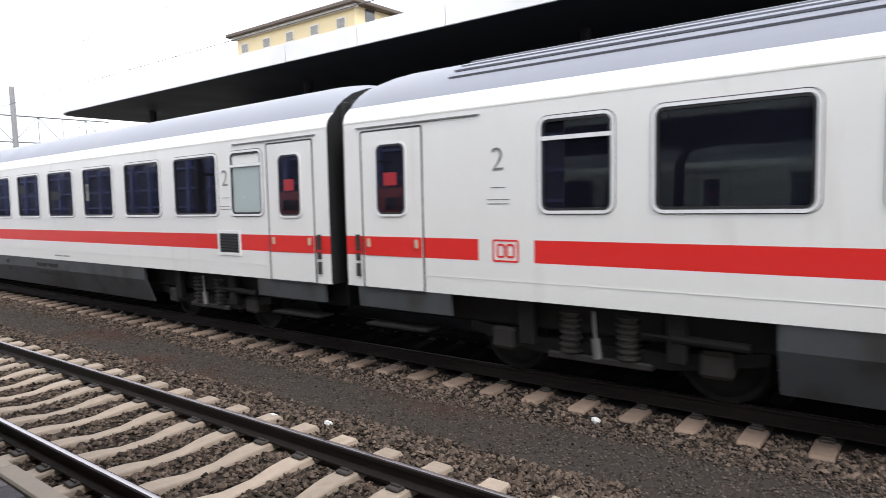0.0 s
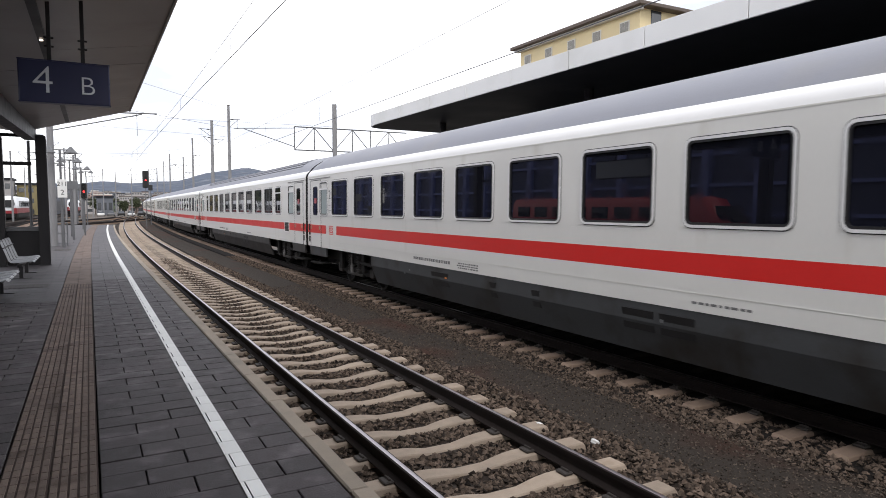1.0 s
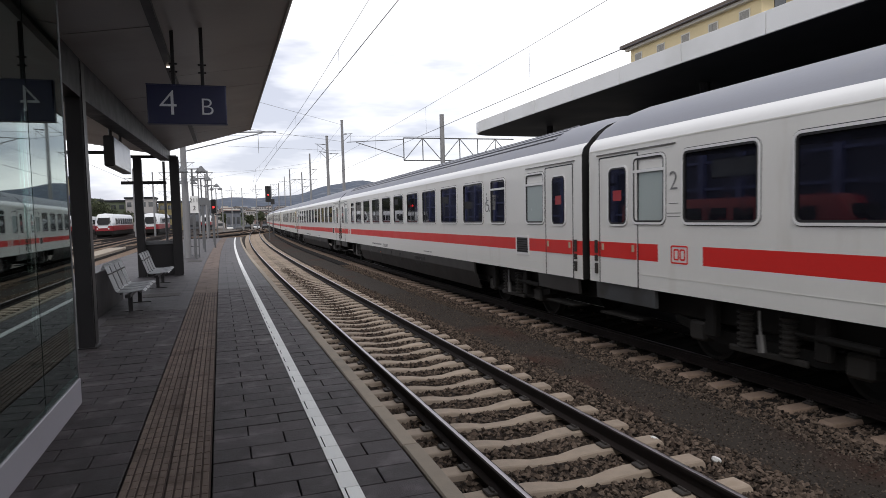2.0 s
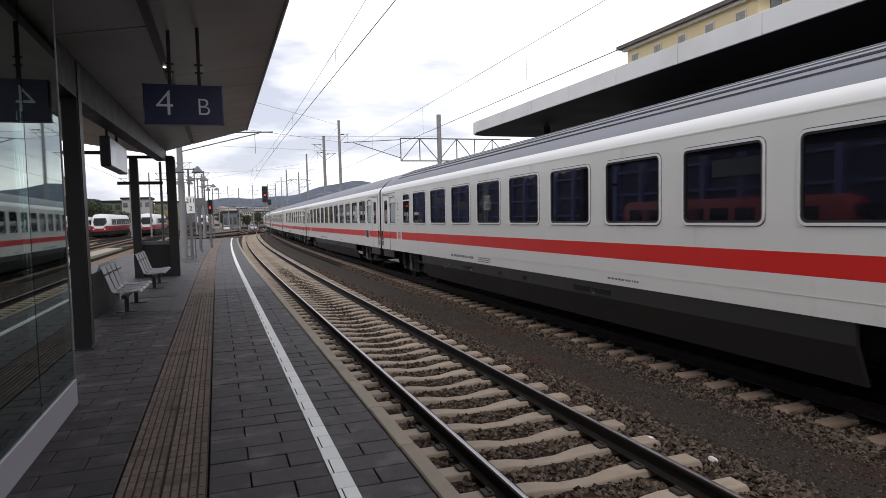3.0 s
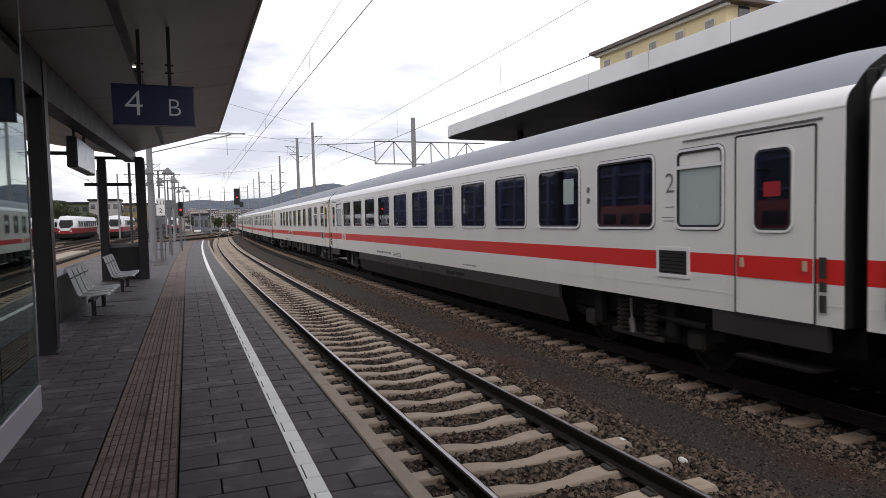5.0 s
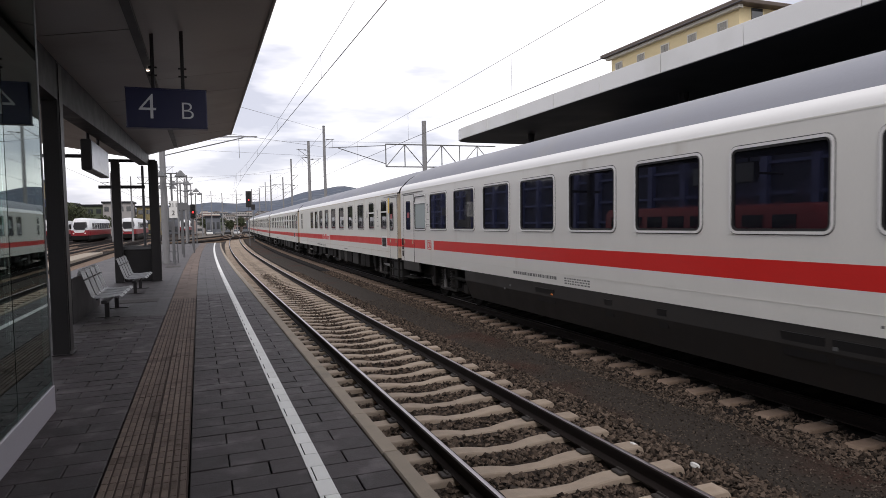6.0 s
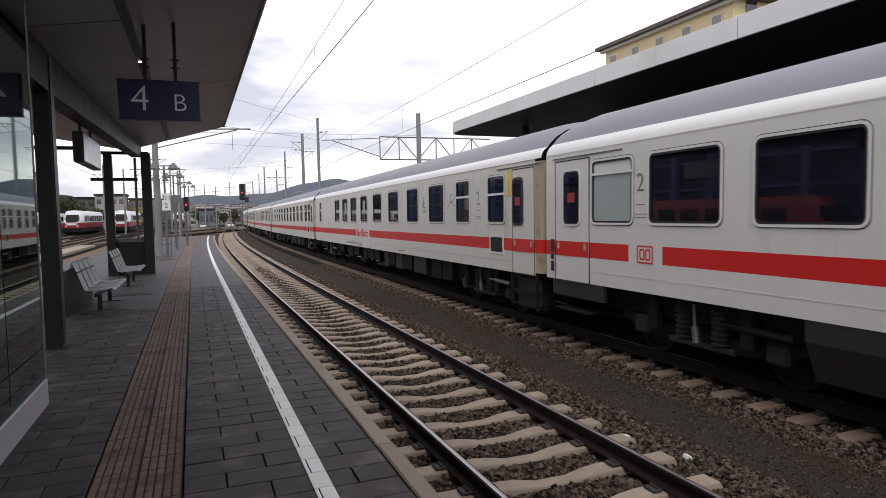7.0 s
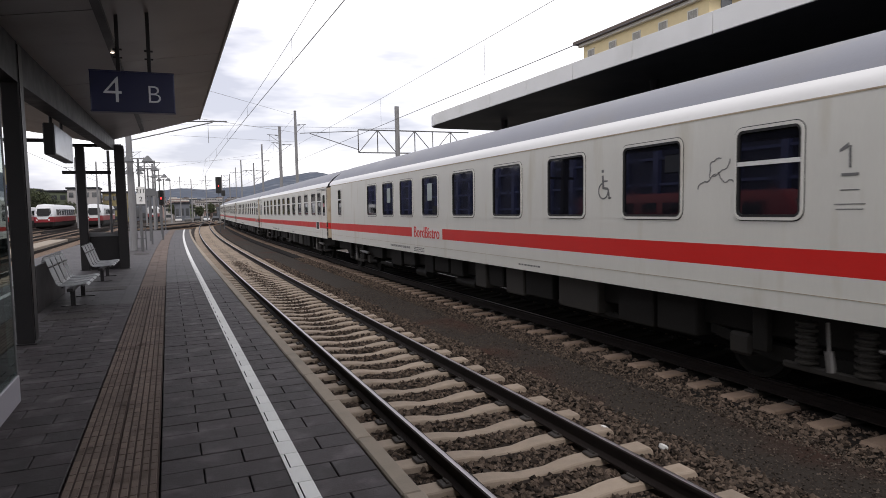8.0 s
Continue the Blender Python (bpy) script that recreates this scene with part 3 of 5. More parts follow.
        body.poly([(wall_x(z0), L0, z0), (wall_x(z1), L0, z1), (wall_x(z1), L1, z1), (wall_x(z0), L1, z0)], slot)
    for sg in (-1, 1):
        e = 0.24 if old else 0.0
        cant = Shape()
        prof = [(wall_x(EDGE), EDGE), (1.381, 3.31), (1.360, 3.36), (1.326, 3.405), (1.286, 3.44), (1.25, 3.47)]
        cant.loft([[(sg * x, s, z) for x, z in prof] for s in (L0 - e, L1 + e)], closed=False)
        smooth(part("cant_rail", cant, M["coach_band"], c), 60)
    for s in (L0, L1):
        body.poly([on_side(s, SILL), (1.41, s, SILL), (1.41, s, 2.0), (wall_x(EDGE), s, EDGE), *reversed(roof_ring(s, 0.10)), on_side(s, EDGE), on_side(s, 2.0)], 4)
    if old:
        for s in (L0, L1):
            sg = -1 if s == L0 else 1
            for z0, z1, slot in ((SILL + 0.05, STRIPE0, 3), (STRIPE0, STRIPE1, 1), (STRIPE1, EDGE - 0.05, 3)):
                body.loft([[(-wall_x(z), s, z), (-wall_x(z) + 0.02, s + sg * 0.18, z), (-wall_x(z) + 0.10, s + sg * 0.26, z), (-1.0, s + sg * 0.26, z), (-1.0, s, z)] for z in (z0, z1)], slot)
    body.poly([on_side(L0, SILL), on_side(L1, SILL), (1.41, L1, SILL), (1.41, L0, SILL)])
    part("body", body, [M["coach_dirty"] if old else M["coach_white"], M["coach_red"], M["coach_band"], M["beige"], M["black"]], c)
    # lower fold line and gutter
    sh = Shape()
    for z, h in ((1.215, 0.006), (EDGE - 0.02, 0.02)):
        sh.loft([[on_side(s, z, 0), on_side(s, z, 0.004), on_side(s, z + h, 0.004), on_side(s, z + h, 0)] for s in (L0, L1)])
    part("trim", sh, M["beige"] if old else M["coach_dirty"], c)
    roof = Shape()
    e = 0.24 if old else 0.0
    ss = [L0 - e, L0 + 0.25 - e, L0 + 0.6 - e, L1 - 0.6 + e, L1 - 0.25 + e, L1 + e]
    roof.loft([roof_ring(s, d) for s, d in zip(ss, (0.10, 0.03, 0, 0, 0.03, 0.10))], closed=False)
    roof_ob = smooth(part("roof", roof, M["coach_roof"], c), 60)
    if ribbed:
        # beside each rib a dark strip, the rib's shadow put into colour
        for x, z, lean in ((1.02, 3.733, 0.72), (0.88, 3.834, 0.6), (0.72, 3.908, 0.45), (0.5, 3.987, 0.3)):
            for sg in (-1, 1):
                rb, gr = Shape(), Shape()
                up, out = Vector((math.sin(lean), math.cos(lean))), Vector((-math.cos(lean), math.sin(lean)))
                rib = [Vector((x, z)) + out * u + up * v for u, v in ((-0.035, -0.03), (-0.028, 0.022), (0.028, 0.022), (0.035, -0.03))]
                cut = [Vector((x, z)) + out * u + up * v for u, v in ((-0.050, -0.02), (-0.050, 0.005), (-0.034, 0.005), (-0.034, -0.02))]
                rb.loft([[(sg * p.x, s, p.y) for p in rib] for s in (1.7, length - 1.7)])
                gr.loft([[(sg * p.x, s, p.y) for p in cut] for s in (1.72, length - 1.72)])
                part("roof_rib", rb, M["coach_roof"], roof_ob)
                part("roof_groove", gr, M["shadow_line"], roof_ob)
    # windows
    for s0, s1, kind in windows:
        w = new("window")
        w.parent = c
        part("shadow_gap", side_ring(s0 - 0.043, s1 + 0.043, WZ0 - 0.043, WZ1 + 0.043, 0.122, 0.013, -0.004, 0.003), M["shadow_line"], w)
        part("window_frame", side_ring(s0 - 0.032, s1 + 0.032, WZ0 - 0.032, WZ1 + 0.032, 0.115, 0.034, 0.0, 0.016), M["coach_dirty"] if old else M["alu"], w)
        part("seal", side_ring(s0 + 0.001, s1 - 0.001, WZ0 + 0.001, WZ1 - 0.001, 0.085, 0.03, -0.02, 0.009), M["seal"], w)
        part("pane", side_plate(s0 - 0.005, s1 + 0.005, WZ0 - 0.005, WZ1 + 0.005, 0.03, -0.05, -0.012), M["frosted"] if kind == "frosted" else M["pane"], w)
        zf = 2.62 if kind == "split" else 2.80
        if kind in ("flap", "split", "frosted"):
            part("transom", side_plate(s0 + 0.01, s1 - 0.01, zf, zf + (0.045 if kind != "split" else 0.05), 0.008, -0.015, 0.012), M["alu"], w)
        if kind == "frosted":
            part("flap_pane", side_plate(s0 + 0.03, s1 - 0.03, zf + 0.05, WZ1 - 0.03, 0.03, -0.02, -0.008), M["coach_white"], w)
    # doors
    for end in ("front", "rear"):
        kind = front if end == "front" else rear
        if not kind:
            continue
        flip = (lambda s: s) if end == "front" else (lambda s: length - s)
        a, b = sorted((flip(0.45), flip(1.50)))
        if kind == "old_door":
            a, b = sorted((flip(0.75), flip(1.66)))
        d = new("door")
        d.parent = c
        part("leaf", side_plate(a, b, 1.0, 3.10, 0.03, -0.01, 0.007), M["coach_dirty"] if old else M["coach_white"], d)
        part("leaf_stripe", side_plate(a + 0.012, b - 0.012, STRIPE0, STRIPE1, 0.004, 0.006, 0.0105), M["coach_red"], d)
        part("door_seal", side_ring(a - 0.022, b + 0.022, 0.985, 3.125, 0.035, 0.020, -0.01, 0.0095), M["seal"], d)
        m = (a + b) / 2 + (0.22 if kind == "old_door" else 0.0)
        hw = 0.25 if kind == "door" else 0.21
        part("door_window_seal", side_ring(m - hw - 0.03, m + hw + 0.03, 1.97, 2.95, 0.12, 0.03, 0.004, 0.016), M["alu"] if kind == "door" else M["seal"], d)
        part("window_gasket", side_ring(m - hw - 0.004, m + hw + 0.004, 1.996, 2.924, 0.11, 0.03, 0.004, 0.0145), M["seal"], d)
        part("door_window", side_plate(m - hw, m + hw, 2.0, 2.92, 0.10, 0.0, 0.010), M["pane"], d)
        part("sticker", side_plate(m - 0.11, m + 0.12, 2.38, 2.55, 0.01, 0.009, 0.0125), M["sticker"], d, "red notice on the door window")
        for hs in (a + 0.1, b - 0.1):
            hd = Shape()
            hd.loft([[on_side(hs - 0.025, z, 0.01), on_side(hs + 0.025, z, 0.01), on_side(hs + 0.02, z, 0.03), on_side(hs - 0.02, z, 0.03)] for z in (1.56, 1.67)])
            part("door_handle", hd, M["beige"], d)
        if kind == "door":
            st = Shape()
            st.box(-1.43, -1.1, a, b, 0.47, 0.50)
            st.box(-1.36, -1.1, a, b, 0.70, 0.73)
            part("step", st, M["coach_dark"], d)
            hb = Shape()
            hs = flip(0.34)
            for za, zb in ((1.14, 1.32), (1.36, 1.46), (1.50, 1.72)):
                hb.loft([[on_side(hs - 0.035, z, 0.0), on_side(hs + 0.035, z, 0.0), on_side(hs + 0.03, z, 0.03), on_side(hs - 0.03, z, 0.03)] for z in (za, zb)])
            part("socket_box", hb, M["spring"], c)
        else:
            st = Shape()
            for z in (0.35, 0.62, 0.9):
                st.box(-1.40, -1.0, a - 0.05, b + 0.05, z, z + 0.03)
            st.box(-1.42, -1.36, a - 0.09, a - 0.05, 0.3, 1.0)
            st.box(-1.42, -1.36, b + 0.05, b + 0.09, 0.3, 1.0)
            part("step", st, M["coach_dark"], d)
            # black backing box stands in for the shade behind the steps
            sb = Shape()
            sb.box(-1.28, -1.0, a - 0.05, b + 0.05, 0.3, 1.0)
            part("step_well", sb, M["black"], d)
        # a dark gutter strip over the entrance
        gs = Shape()
        ga, gb = sorted((flip(0.36), flip(2.4)))
        gs.loft([[on_side(s, 3.16, 0), on_side(s, 3.16, 0.02), on_side(s, 3.175, 0.02), on_side(s, 3.175, 0)] for s in (ga, gb)])
        part("rain_gutter", gs, M["mark"], c)
    # gangways and buffers
    for s, sg in ((L0, -1), (L1, 1)):
        for k in range(4):
            gw = Shape()
            d0, d1 = s + sg * (0.004 + k * 0.025), s + sg * (0.024 + k * 0.025)
            gw.box(-1.12, 1.12, min(d0, d1), max(d0, d1), 1.1, 3.62, bevel=0.008)
            part("bellows_fold", gw, M["black"], c)
        for x in (-0.875, 0.875):
            bf = Shape()
            bf.lathe((x, s, 1.05), (0, sg, 0), [(0, 0.12), (0.05, 0.12), (0.05, 0.09), (0.09, 0.09), (0.09, 0.22), (0.105, 0.22)], 14)
            part("buffer", bf, M["coach_dark"], c)
    # grille, number plates, logo
    if grille:
        gr = new("vent_grille")
        gr.parent = c
        g0, g1 = (2.28, 2.93) if not old else (2.10, 2.80)
        part("grille_frame", side_ring(g0, g1, 1.34, 1.76, 0.02, 0.05, 0.0, 0.014), M["alu"], gr)
        part("grille_back", side_plate(g0 + 0.04, g1 - 0.04, 1.38, 1.72, 0.01, 0.0, 0.006), M["seal"], gr)
        for k in range(6):
            z = 1.41 + k * 0.05
            part("slat", side_plate(g0 + 0.05, g1 - 0.05, z, z + 0.012, 0.003, 0.004, 0.011), M["coach_dark"], gr)
    face = Matrix(((0, 0, -1), (-1, 0, 0), (0, 1, 0))).to_4x4()
    if logo_at:
        mid = (logo_at[0] + logo_at[1]) / 2
        ls = (mid - 0.13, mid + 0.13)
        lg = new("emblem")
        lg.parent = c
        part("emblem_frame", side_ring(ls[0] - 0.05, ls[1] + 0.05, 1.435, 1.70, 0.03, 0.022, 0.0, 0.004), M["coach_red"], lg)
        for i in range(2):
            part("emblem_bar", side_ring(ls[0] + 0.005 + i * 0.13, ls[0] + 0.12 + i * 0.13, 1.485, 1.65, 0.03, 0.024, 0.0, 0.004), M["coach_red"], lg)
    for mark, s in ((front_mark, 2.66 if not old else 3.42), (rear_mark, length - mark_at)):
        if mark:
            lettering("class_number", mark, 0.39 if mark == "2" else 0.33, M["mark"], c, Matrix.Translation(on_side(s, 2.62, 0.003)) @ face, "grey class number", 0.006)
            sh = Shape()
            for z, w in ((2.30, 0.10), (2.16, 0.16), (2.11, 0.14)):
                sh.loft([[on_side(s - w, z, 0), on_side(s + w, z, 0), on_side(s + w, z, 0.003), on_side(s - w, z, 0.003)], [on_side(s - w, z + 0.01, 0), on_side(s + w, z + 0.01, 0), on_side(s + w, z + 0.01, 0.003), on_side(s - w, z + 0.01, 0.003)]])
            if mark == "1":
                sh.loft([[on_side(s - u, 2.6 + v, w) for u, v in ((-0.02, 0.17), (-0.02, 0.12), (-0.11, 0.08), (-0.11, 0.11))] for w in (0, 0.0035)])
                sh.loft([[on_side(s - u, 2.6 + v, w) for u, v in ((-0.09, -0.16), (0.09, -0.16), (0.09, -0.13), (-0.09, -0.13))] for w in (0, 0.0035)])
            part("small_print", sh, M["mark"], c)
    # a line of small lettering low on the side, as bars
    sh = Shape()
    rng = random.Random(int(length * 100) + len(windows))
    for start, end, z0, z1 in ((length * 0.615, length * 0.68, 1.10, 1.16), (length * 0.573, length * 0.603, 1.14, 1.165), (length * 0.573, length * 0.603, 1.095, 1.12), (length * 0.573, length * 0.603, 1.05, 1.075), (length * 0.35, length * 0.38, 1.09, 1.12)):
        s = start
        while s < end:
            w = rng.uniform(0.03, 0.09)
            sh.loft([[on_side(s, z, 0), on_side(s + w, z, 0), on_side(s + w, z, 0.0025), on_side(s, z, 0.0025)] for z in (z0, z1)])
            s += w + rng.uniform(0.018, 0.04)
    tagged(part("data_panel", sh, M["mark"], c, "line of small grey lettering"), kind="stuff")
    for kind, s in signs:
        sign(c, kind, s)
    # skirt and boxes under the floor
    if not old:
        for sg in (-1, 1):
            for a, b, low in ((5.6, length - 5.6, True), (0.3, 1.9, False), (length - 1.9, length - 0.3, False)):
                sk = Shape()
                if low:
                    sk.loft([[(sg * 1.40, s, SILL), (sg * 1.39, s, 0.75), (sg * 1.22, s, 0.30), (sg * 1.17, s, 0.30), (sg * 1.33, s, 0.75), (sg * 1.34, s, SILL)] for s in (a, b)])
                else:
                    sk.loft([[(sg * 1.40, s, SILL), (sg * 1.39, s, 0.72), (sg * 1.33, s, 0.72), (sg * 1.34, s, SILL)] for s in (a, b)])
                part("skirt", sk, M[skirt], c, "dark grey skirt")
        for a, w in ((length * 0.38, 0.55), (length * 0.38 + 0.65, 0.55), (length * 0.62, 0.7), (length * 0.5, 0.2), (length * 0.55, 0.2)):
            hx = Shape()
            hx.loft([[(-1.412, a, 0.90), (-1.412, a + w, 0.90), (-1.357, a + w, 0.62), (-1.357, a, 0.62)], [(-1.37, a, 0.90), (-1.37, a + w, 0.90), (-1.32, a + w, 0.62), (-1.32, a, 0.62)]])
            part("hatch", hx, M["seal"], c)
        mk = Shape()
        mk.loft([[(-1.393 - d, length * 0.623 + u, z) for u, z in ((-0.045, 0.79), (0.045, 0.79), (0.0, 0.88))] for d in (0, 0.004)])
        part("warning_mark", mk, M["orange"], c, "small orange triangle on the skirt")
        for u, z in ((0.69, 0.83), (0.7, 0.74), (0.40, 0.80)):
            mk = Shape()
            mk.loft([[(-1.395 - d, length * u + a, z + b) for a, b in ((-0.03, -0.02), (0.03, -0.02), (0.03, 0.02), (-0.03, 0.02))] for d in (0, 0.006)])
            part("skirt_tag", mk, M["galv"], c)
    else:
        rng = random.Random(7)
        s = 5.6
        while s < length - 6.2:
            w = rng.uniform(0.5, 1.3)
            bx = Shape()
            bx.box(-1.24, 1.24, s, s + w, rng.uniform(0.42, 0.6), SILL - 0.04, bevel=0.02)
            part("equipment_box", bx, M["spring"] if rng.random() < 0.25 else M["coach_dark"], c)
            s += w + rng.uniform(0.06, 0.3)
            if rng.random() < 0.5:
                tk = Shape()
                tk.tube((-1.05, s, 0.42), (-1.05, s + rng.uniform(0.8, 1.6), 0.42), rng.uniform(0.05, 0.16), n=12)
                part("air_tank", tk, M["coach_dark"], c)
                s += rng.uniform(0.1, 0.9)
    uf = Shape()
    uf.box(-1.1, 1.1, L0, L1, 0.62, SILL, bevel=0.03)
    part("underframe", uf, M["coach_dark"], c)
    for s in (3.75, length - 3.75):
        bogie(c, s, M["damper"] if old else M["coach_dark"])
    return c


def bogie(c, s, damper):
    """Two axles, side frames, paired coil springs and dampers."""
    b = new("bogie")
    b.parent = c
    fr = Shape()
    for sg in (-1, 1):
        x = sg * 1.0
        prof = [(-1.75, 0.52), (-1.2, 0.40), (-0.8, 0.34), (0.8, 0.34), (1.2, 0.40), (1.75, 0.52), (1.75, 0.64), (1.2, 0.56), (0.7, 0.52), (-0.7, 0.52), (-1.2, 0.56), (-1.75, 0.64)]
        fr.loft([[(x + d, s + u, z) for u, z in prof] for d in (-0.09, 0.09)])
    fr.box(-1.0, 1.0, s - 0.25, s + 0.25, 0.36, 0.62, bevel=0.03)
    part("bogie_frame", fr, M["coach_dark"], b)
    for u in (-1.25, 1.25):
        w = Shape()
        w.tube((-0.9, s + u, 0.46), (0.9, s + u, 0.46), 0.085, n=12)
        for sg in (-1, 1):
            w.lathe((sg * 0.68, s + u, 0.46), (sg, 0, 0), [(0, 0.49), (0.03, 0.46), (0.125, 0.455), (0.13, 0.40), (0.06, 0.36), (0.06, 0.16), (0.14, 0.14), (0.15, 0.09)], 26)
        smooth(part("wheelset", w, M["coach_dark"], b), 35)
        for sg in (-1, 1):
            ax = Shape()
            ax.box(sg * 1.0 - 0.14, sg * 1.0 + 0.14, s + u - 0.17, s + u + 0.17, 0.32, 0.60, bevel=0.04)
            part("axle_box", ax, M["spring"], b)
    for u in (-0.34, 0.34):
        for sg in (-1, 1):
            sp = Shape()
            prof = []
            for k in range(7):
                z = 0.40 + k * 0.072
                prof += [(z, 0.10), (z + 0.012, 0.135), (z + 0.036, 0.135), (z + 0.048, 0.10)]
            sp.lathe((sg * 1.08, s + u, 0), (0, 0, 1), prof, 16)
            part("coil_spring", sp, M["spring"], b)
    for sg in (-1, 1):
        dm = Shape()
        dm.tube((sg * 1.24, s - 0.05, 0.40), (sg * 1.24, s - 0.02, 0.62), 0.05, n=10)
        dm.tube((sg * 1.24, s - 0.02, 0.62), (sg * 1.24, s, 0.92), 0.022, n=10)
        part("damper", dm, M["damper"], b, "bright steel damper")
        dm = Shape()
        dm.tube((sg * 1.24, s - 1.6, 0.70), (sg * 1.24, s - 0.85, 0.72), 0.048, n=10)
        dm.tube((sg * 1.24, s - 0.85, 0.72), (sg * 1.24, s - 0.55, 0.725), 0.022, n=8)
        part("yaw_damper", dm, damper, b)
        for u in (0.85, -0.9):
            dm = Shape()
            dm.box(sg * 1.2 - 0.06, sg * 1.2 + 0.06, s + u - 0.1, s + u + 0.1, 0.45, 0.98, bevel=0.02)
            part("bracket", dm, M["coach_dark"], b)
        gu = Shape()
        gu.box(sg * 1.12 - 0.03, sg * 1.12 + 0.03, s - 0.62, s + 0.62, 0.31, 0.39, bevel=0.015)
        part("spring_plank", gu, M["spring"], b)


def sign(c, kind, s):
    """Flat pictograms on the side."""
    sh = Shape()

    def seg(p, q, w=0.02):
        p, q = Vector(p), Vector(q)
        d = (q - p).normalized() * w
        nrm = Vector((-d.y, d.x))
        quad = [p - nrm, q - nrm, q + nrm, p + nrm]
        sh.loft([[on_side(s - 0.74 * u, 2.2 + 0.74 * v, h) for u, v in quad] for h in (0, 0.004)])

    if kind == "wheelchair":
        for k in range(14):
            a, b = radians(100 + k * 18), radians(118 + k * 18)
            seg((0.0 + 0.16 * math.cos(a), 0.30 + 0.16 * math.sin(a)), (0.16 * math.cos(b), 0.30 + 0.16 * math.sin(b)), 0.016)
        seg((-0.02, 0.62), (0.0, 0.34), 0.03)
        seg((0.0, 0.36), (0.16, 0.34), 0.025)
        seg((0.16, 0.34), (0.2, 0.14), 0.022)
        seg((0.2, 0.14), (0.26, 0.16), 0.018)
        seg((0.0, 0.5), (0.14, 0.5), 0.018)
        seg((-0.02, 0.68), (-0.02, 0.74), 0.035)
        part("wheelchair_sign", sh, M["mark"], c, "grey wheelchair symbol")
    elif kind == "sprig":
        rng = random.Random(3)
        for j in range(4):
            u, v = 0.05 + 0.06 * j, 0.42 + 0.03 * j
            turn = rng.uniform(0, math.tau)
            for k in range(9):
                p = (u, v)
                turn += rng.uniform(-0.9, 0.9)
                u, v = u + 0.055 * math.cos(turn), v + 0.055 * math.sin(turn)
                seg(p, (u, v), 0.009)
        part("sketched_sign", sh, M["mark"], c, "faint grey sketched pictogram")
    elif kind == "poster":
        part("window_notice", side_plate(s - 0.22, s + 0.1, 2.42, 2.86, 0.02, -0.012, -0.006), M["frosted"], c, "pale notice behind the window")
    elif kind == "pair":
        for v in (0.52, 0.28):
            seg((0.0, v), (0.0, v + 0.13), 0.045)
            seg((-0.06, v + 0.05), (0.07, v + 0.08), 0.02)
        part("small_sign", sh, M["mark"], c, "two small grey pictograms")
    elif kind == "yellow":
        part("yellow_bar", side_plate(s - 0.07, s + 0.07, 2.58, 3.12, 0.02, 0.0, 0.01), M["yellow"], c, "yellow first-class bar")
    elif kind == "bistro":
        face = Matrix(((0, 0, -1), (-1, 0, 0), (0, 1, 0))).to_4x4()
        sh = side_plate(s - 1.1, s + 1.1, STRIPE0 - 0.004, STRIPE1 + 0.004, 0.005, 0.0, 0.004)
        part("lettering_field", sh, M["coach_white"], c)
        lettering("lettering", "BordBistro", 0.42, M["coach_red"], c, Matrix.Translation(on_side(s, (STRIPE0 + STRIPE1) / 2, 0.008)) @ face, "red lettering in the stripe")


def run(first, count, pitch, width, kind="plain"):
    return [(first + pitch * k, first + pitch * k + width, kind) for k in range(count)]


LEN_A, LEN_B, LEN, LEN_D = 26.4, 25.55, 26.4, 25.9


def ribbed_windows(L, shift=0.0, frosted=True):
    wide = [(4.86 + 1.924 * k + shift, 6.26 + 1.924 * k + shift, "plain") for k in range(9)]
    ends = [(3.5 + shift, 4.35 + shift, "flap"), (L - 4.3 + shift, L - 3.48 + shift, "flap"), (1.6, 2.4, "frosted")]
    return wide + ends + ([(L - 2.4, L - 1.58, "frosted")] if frosted else [])


coach_a = coach("passenger_coach", LEN_A, ribbed_windows(LEN_A, 0.26, False), "light grey coach with red stripe and ribbed grey roof", True, mark_at=2.65, logo_at=(LEN_A - 3.12, LEN_A - 2.36), grille=False, skirt="coach_skirt_grey")
coach_b = coach("passenger_coach", LEN_B, [(1.66, 2.48, "frosted"), *run(2.9, 11, 1.874, 1.35), (LEN_B - 2.15, LEN_B - 1.4, "frosted")], "light grey coach with red stripe and smooth grey roof", False, front_mark="2", mark_at=2.36, logo_at=(LEN_B - 2.95, LEN_B - 2.0), skirt="coach_skirt_grey")
coach_c = coach("passenger_coach", LEN, ribbed_windows(LEN), "light grey coach with ribbed roof and wheelchair symbol", True, signs=(("wheelchair", 4.6),), logo_at=(LEN - 3.2, LEN - 2.5))
coach_d = coach("passenger_coach", 26.3, [(1.72, 2.52, "frosted"), *run(3.0, 11, 1.89, 1.36), (23.65, 24.7, "frosted")], "light grey coach with red stripe, vent grille and smooth roof", False, front_mark="2", mark_at=2.84, logo_at=(22.98, 23.74), signs=(("poster", 5.3), ("pair", 4.62)))
E_WIN = [(2.05, 2.88, "split"), (3.95, 4.8, "split"), *[(s, s + w, "plain") for s, w in ((5.7, 1.18), (7.85, 1.1), (9.9, 1.18), (12.0, 1.18), (14.1, 1.1))], *[(s, s + 1.08, "plain") for s in (15.95, 17.65, 19.4)], (24.2, 24.7, "split")]
coach_e = coach("bistro_coach", LEN, E_WIN, "older grey bistro coach with split windows and dirty beige end", False, front="old_door", rear="", front_mark="1", rear_mark="", old=True, inset=0.70,
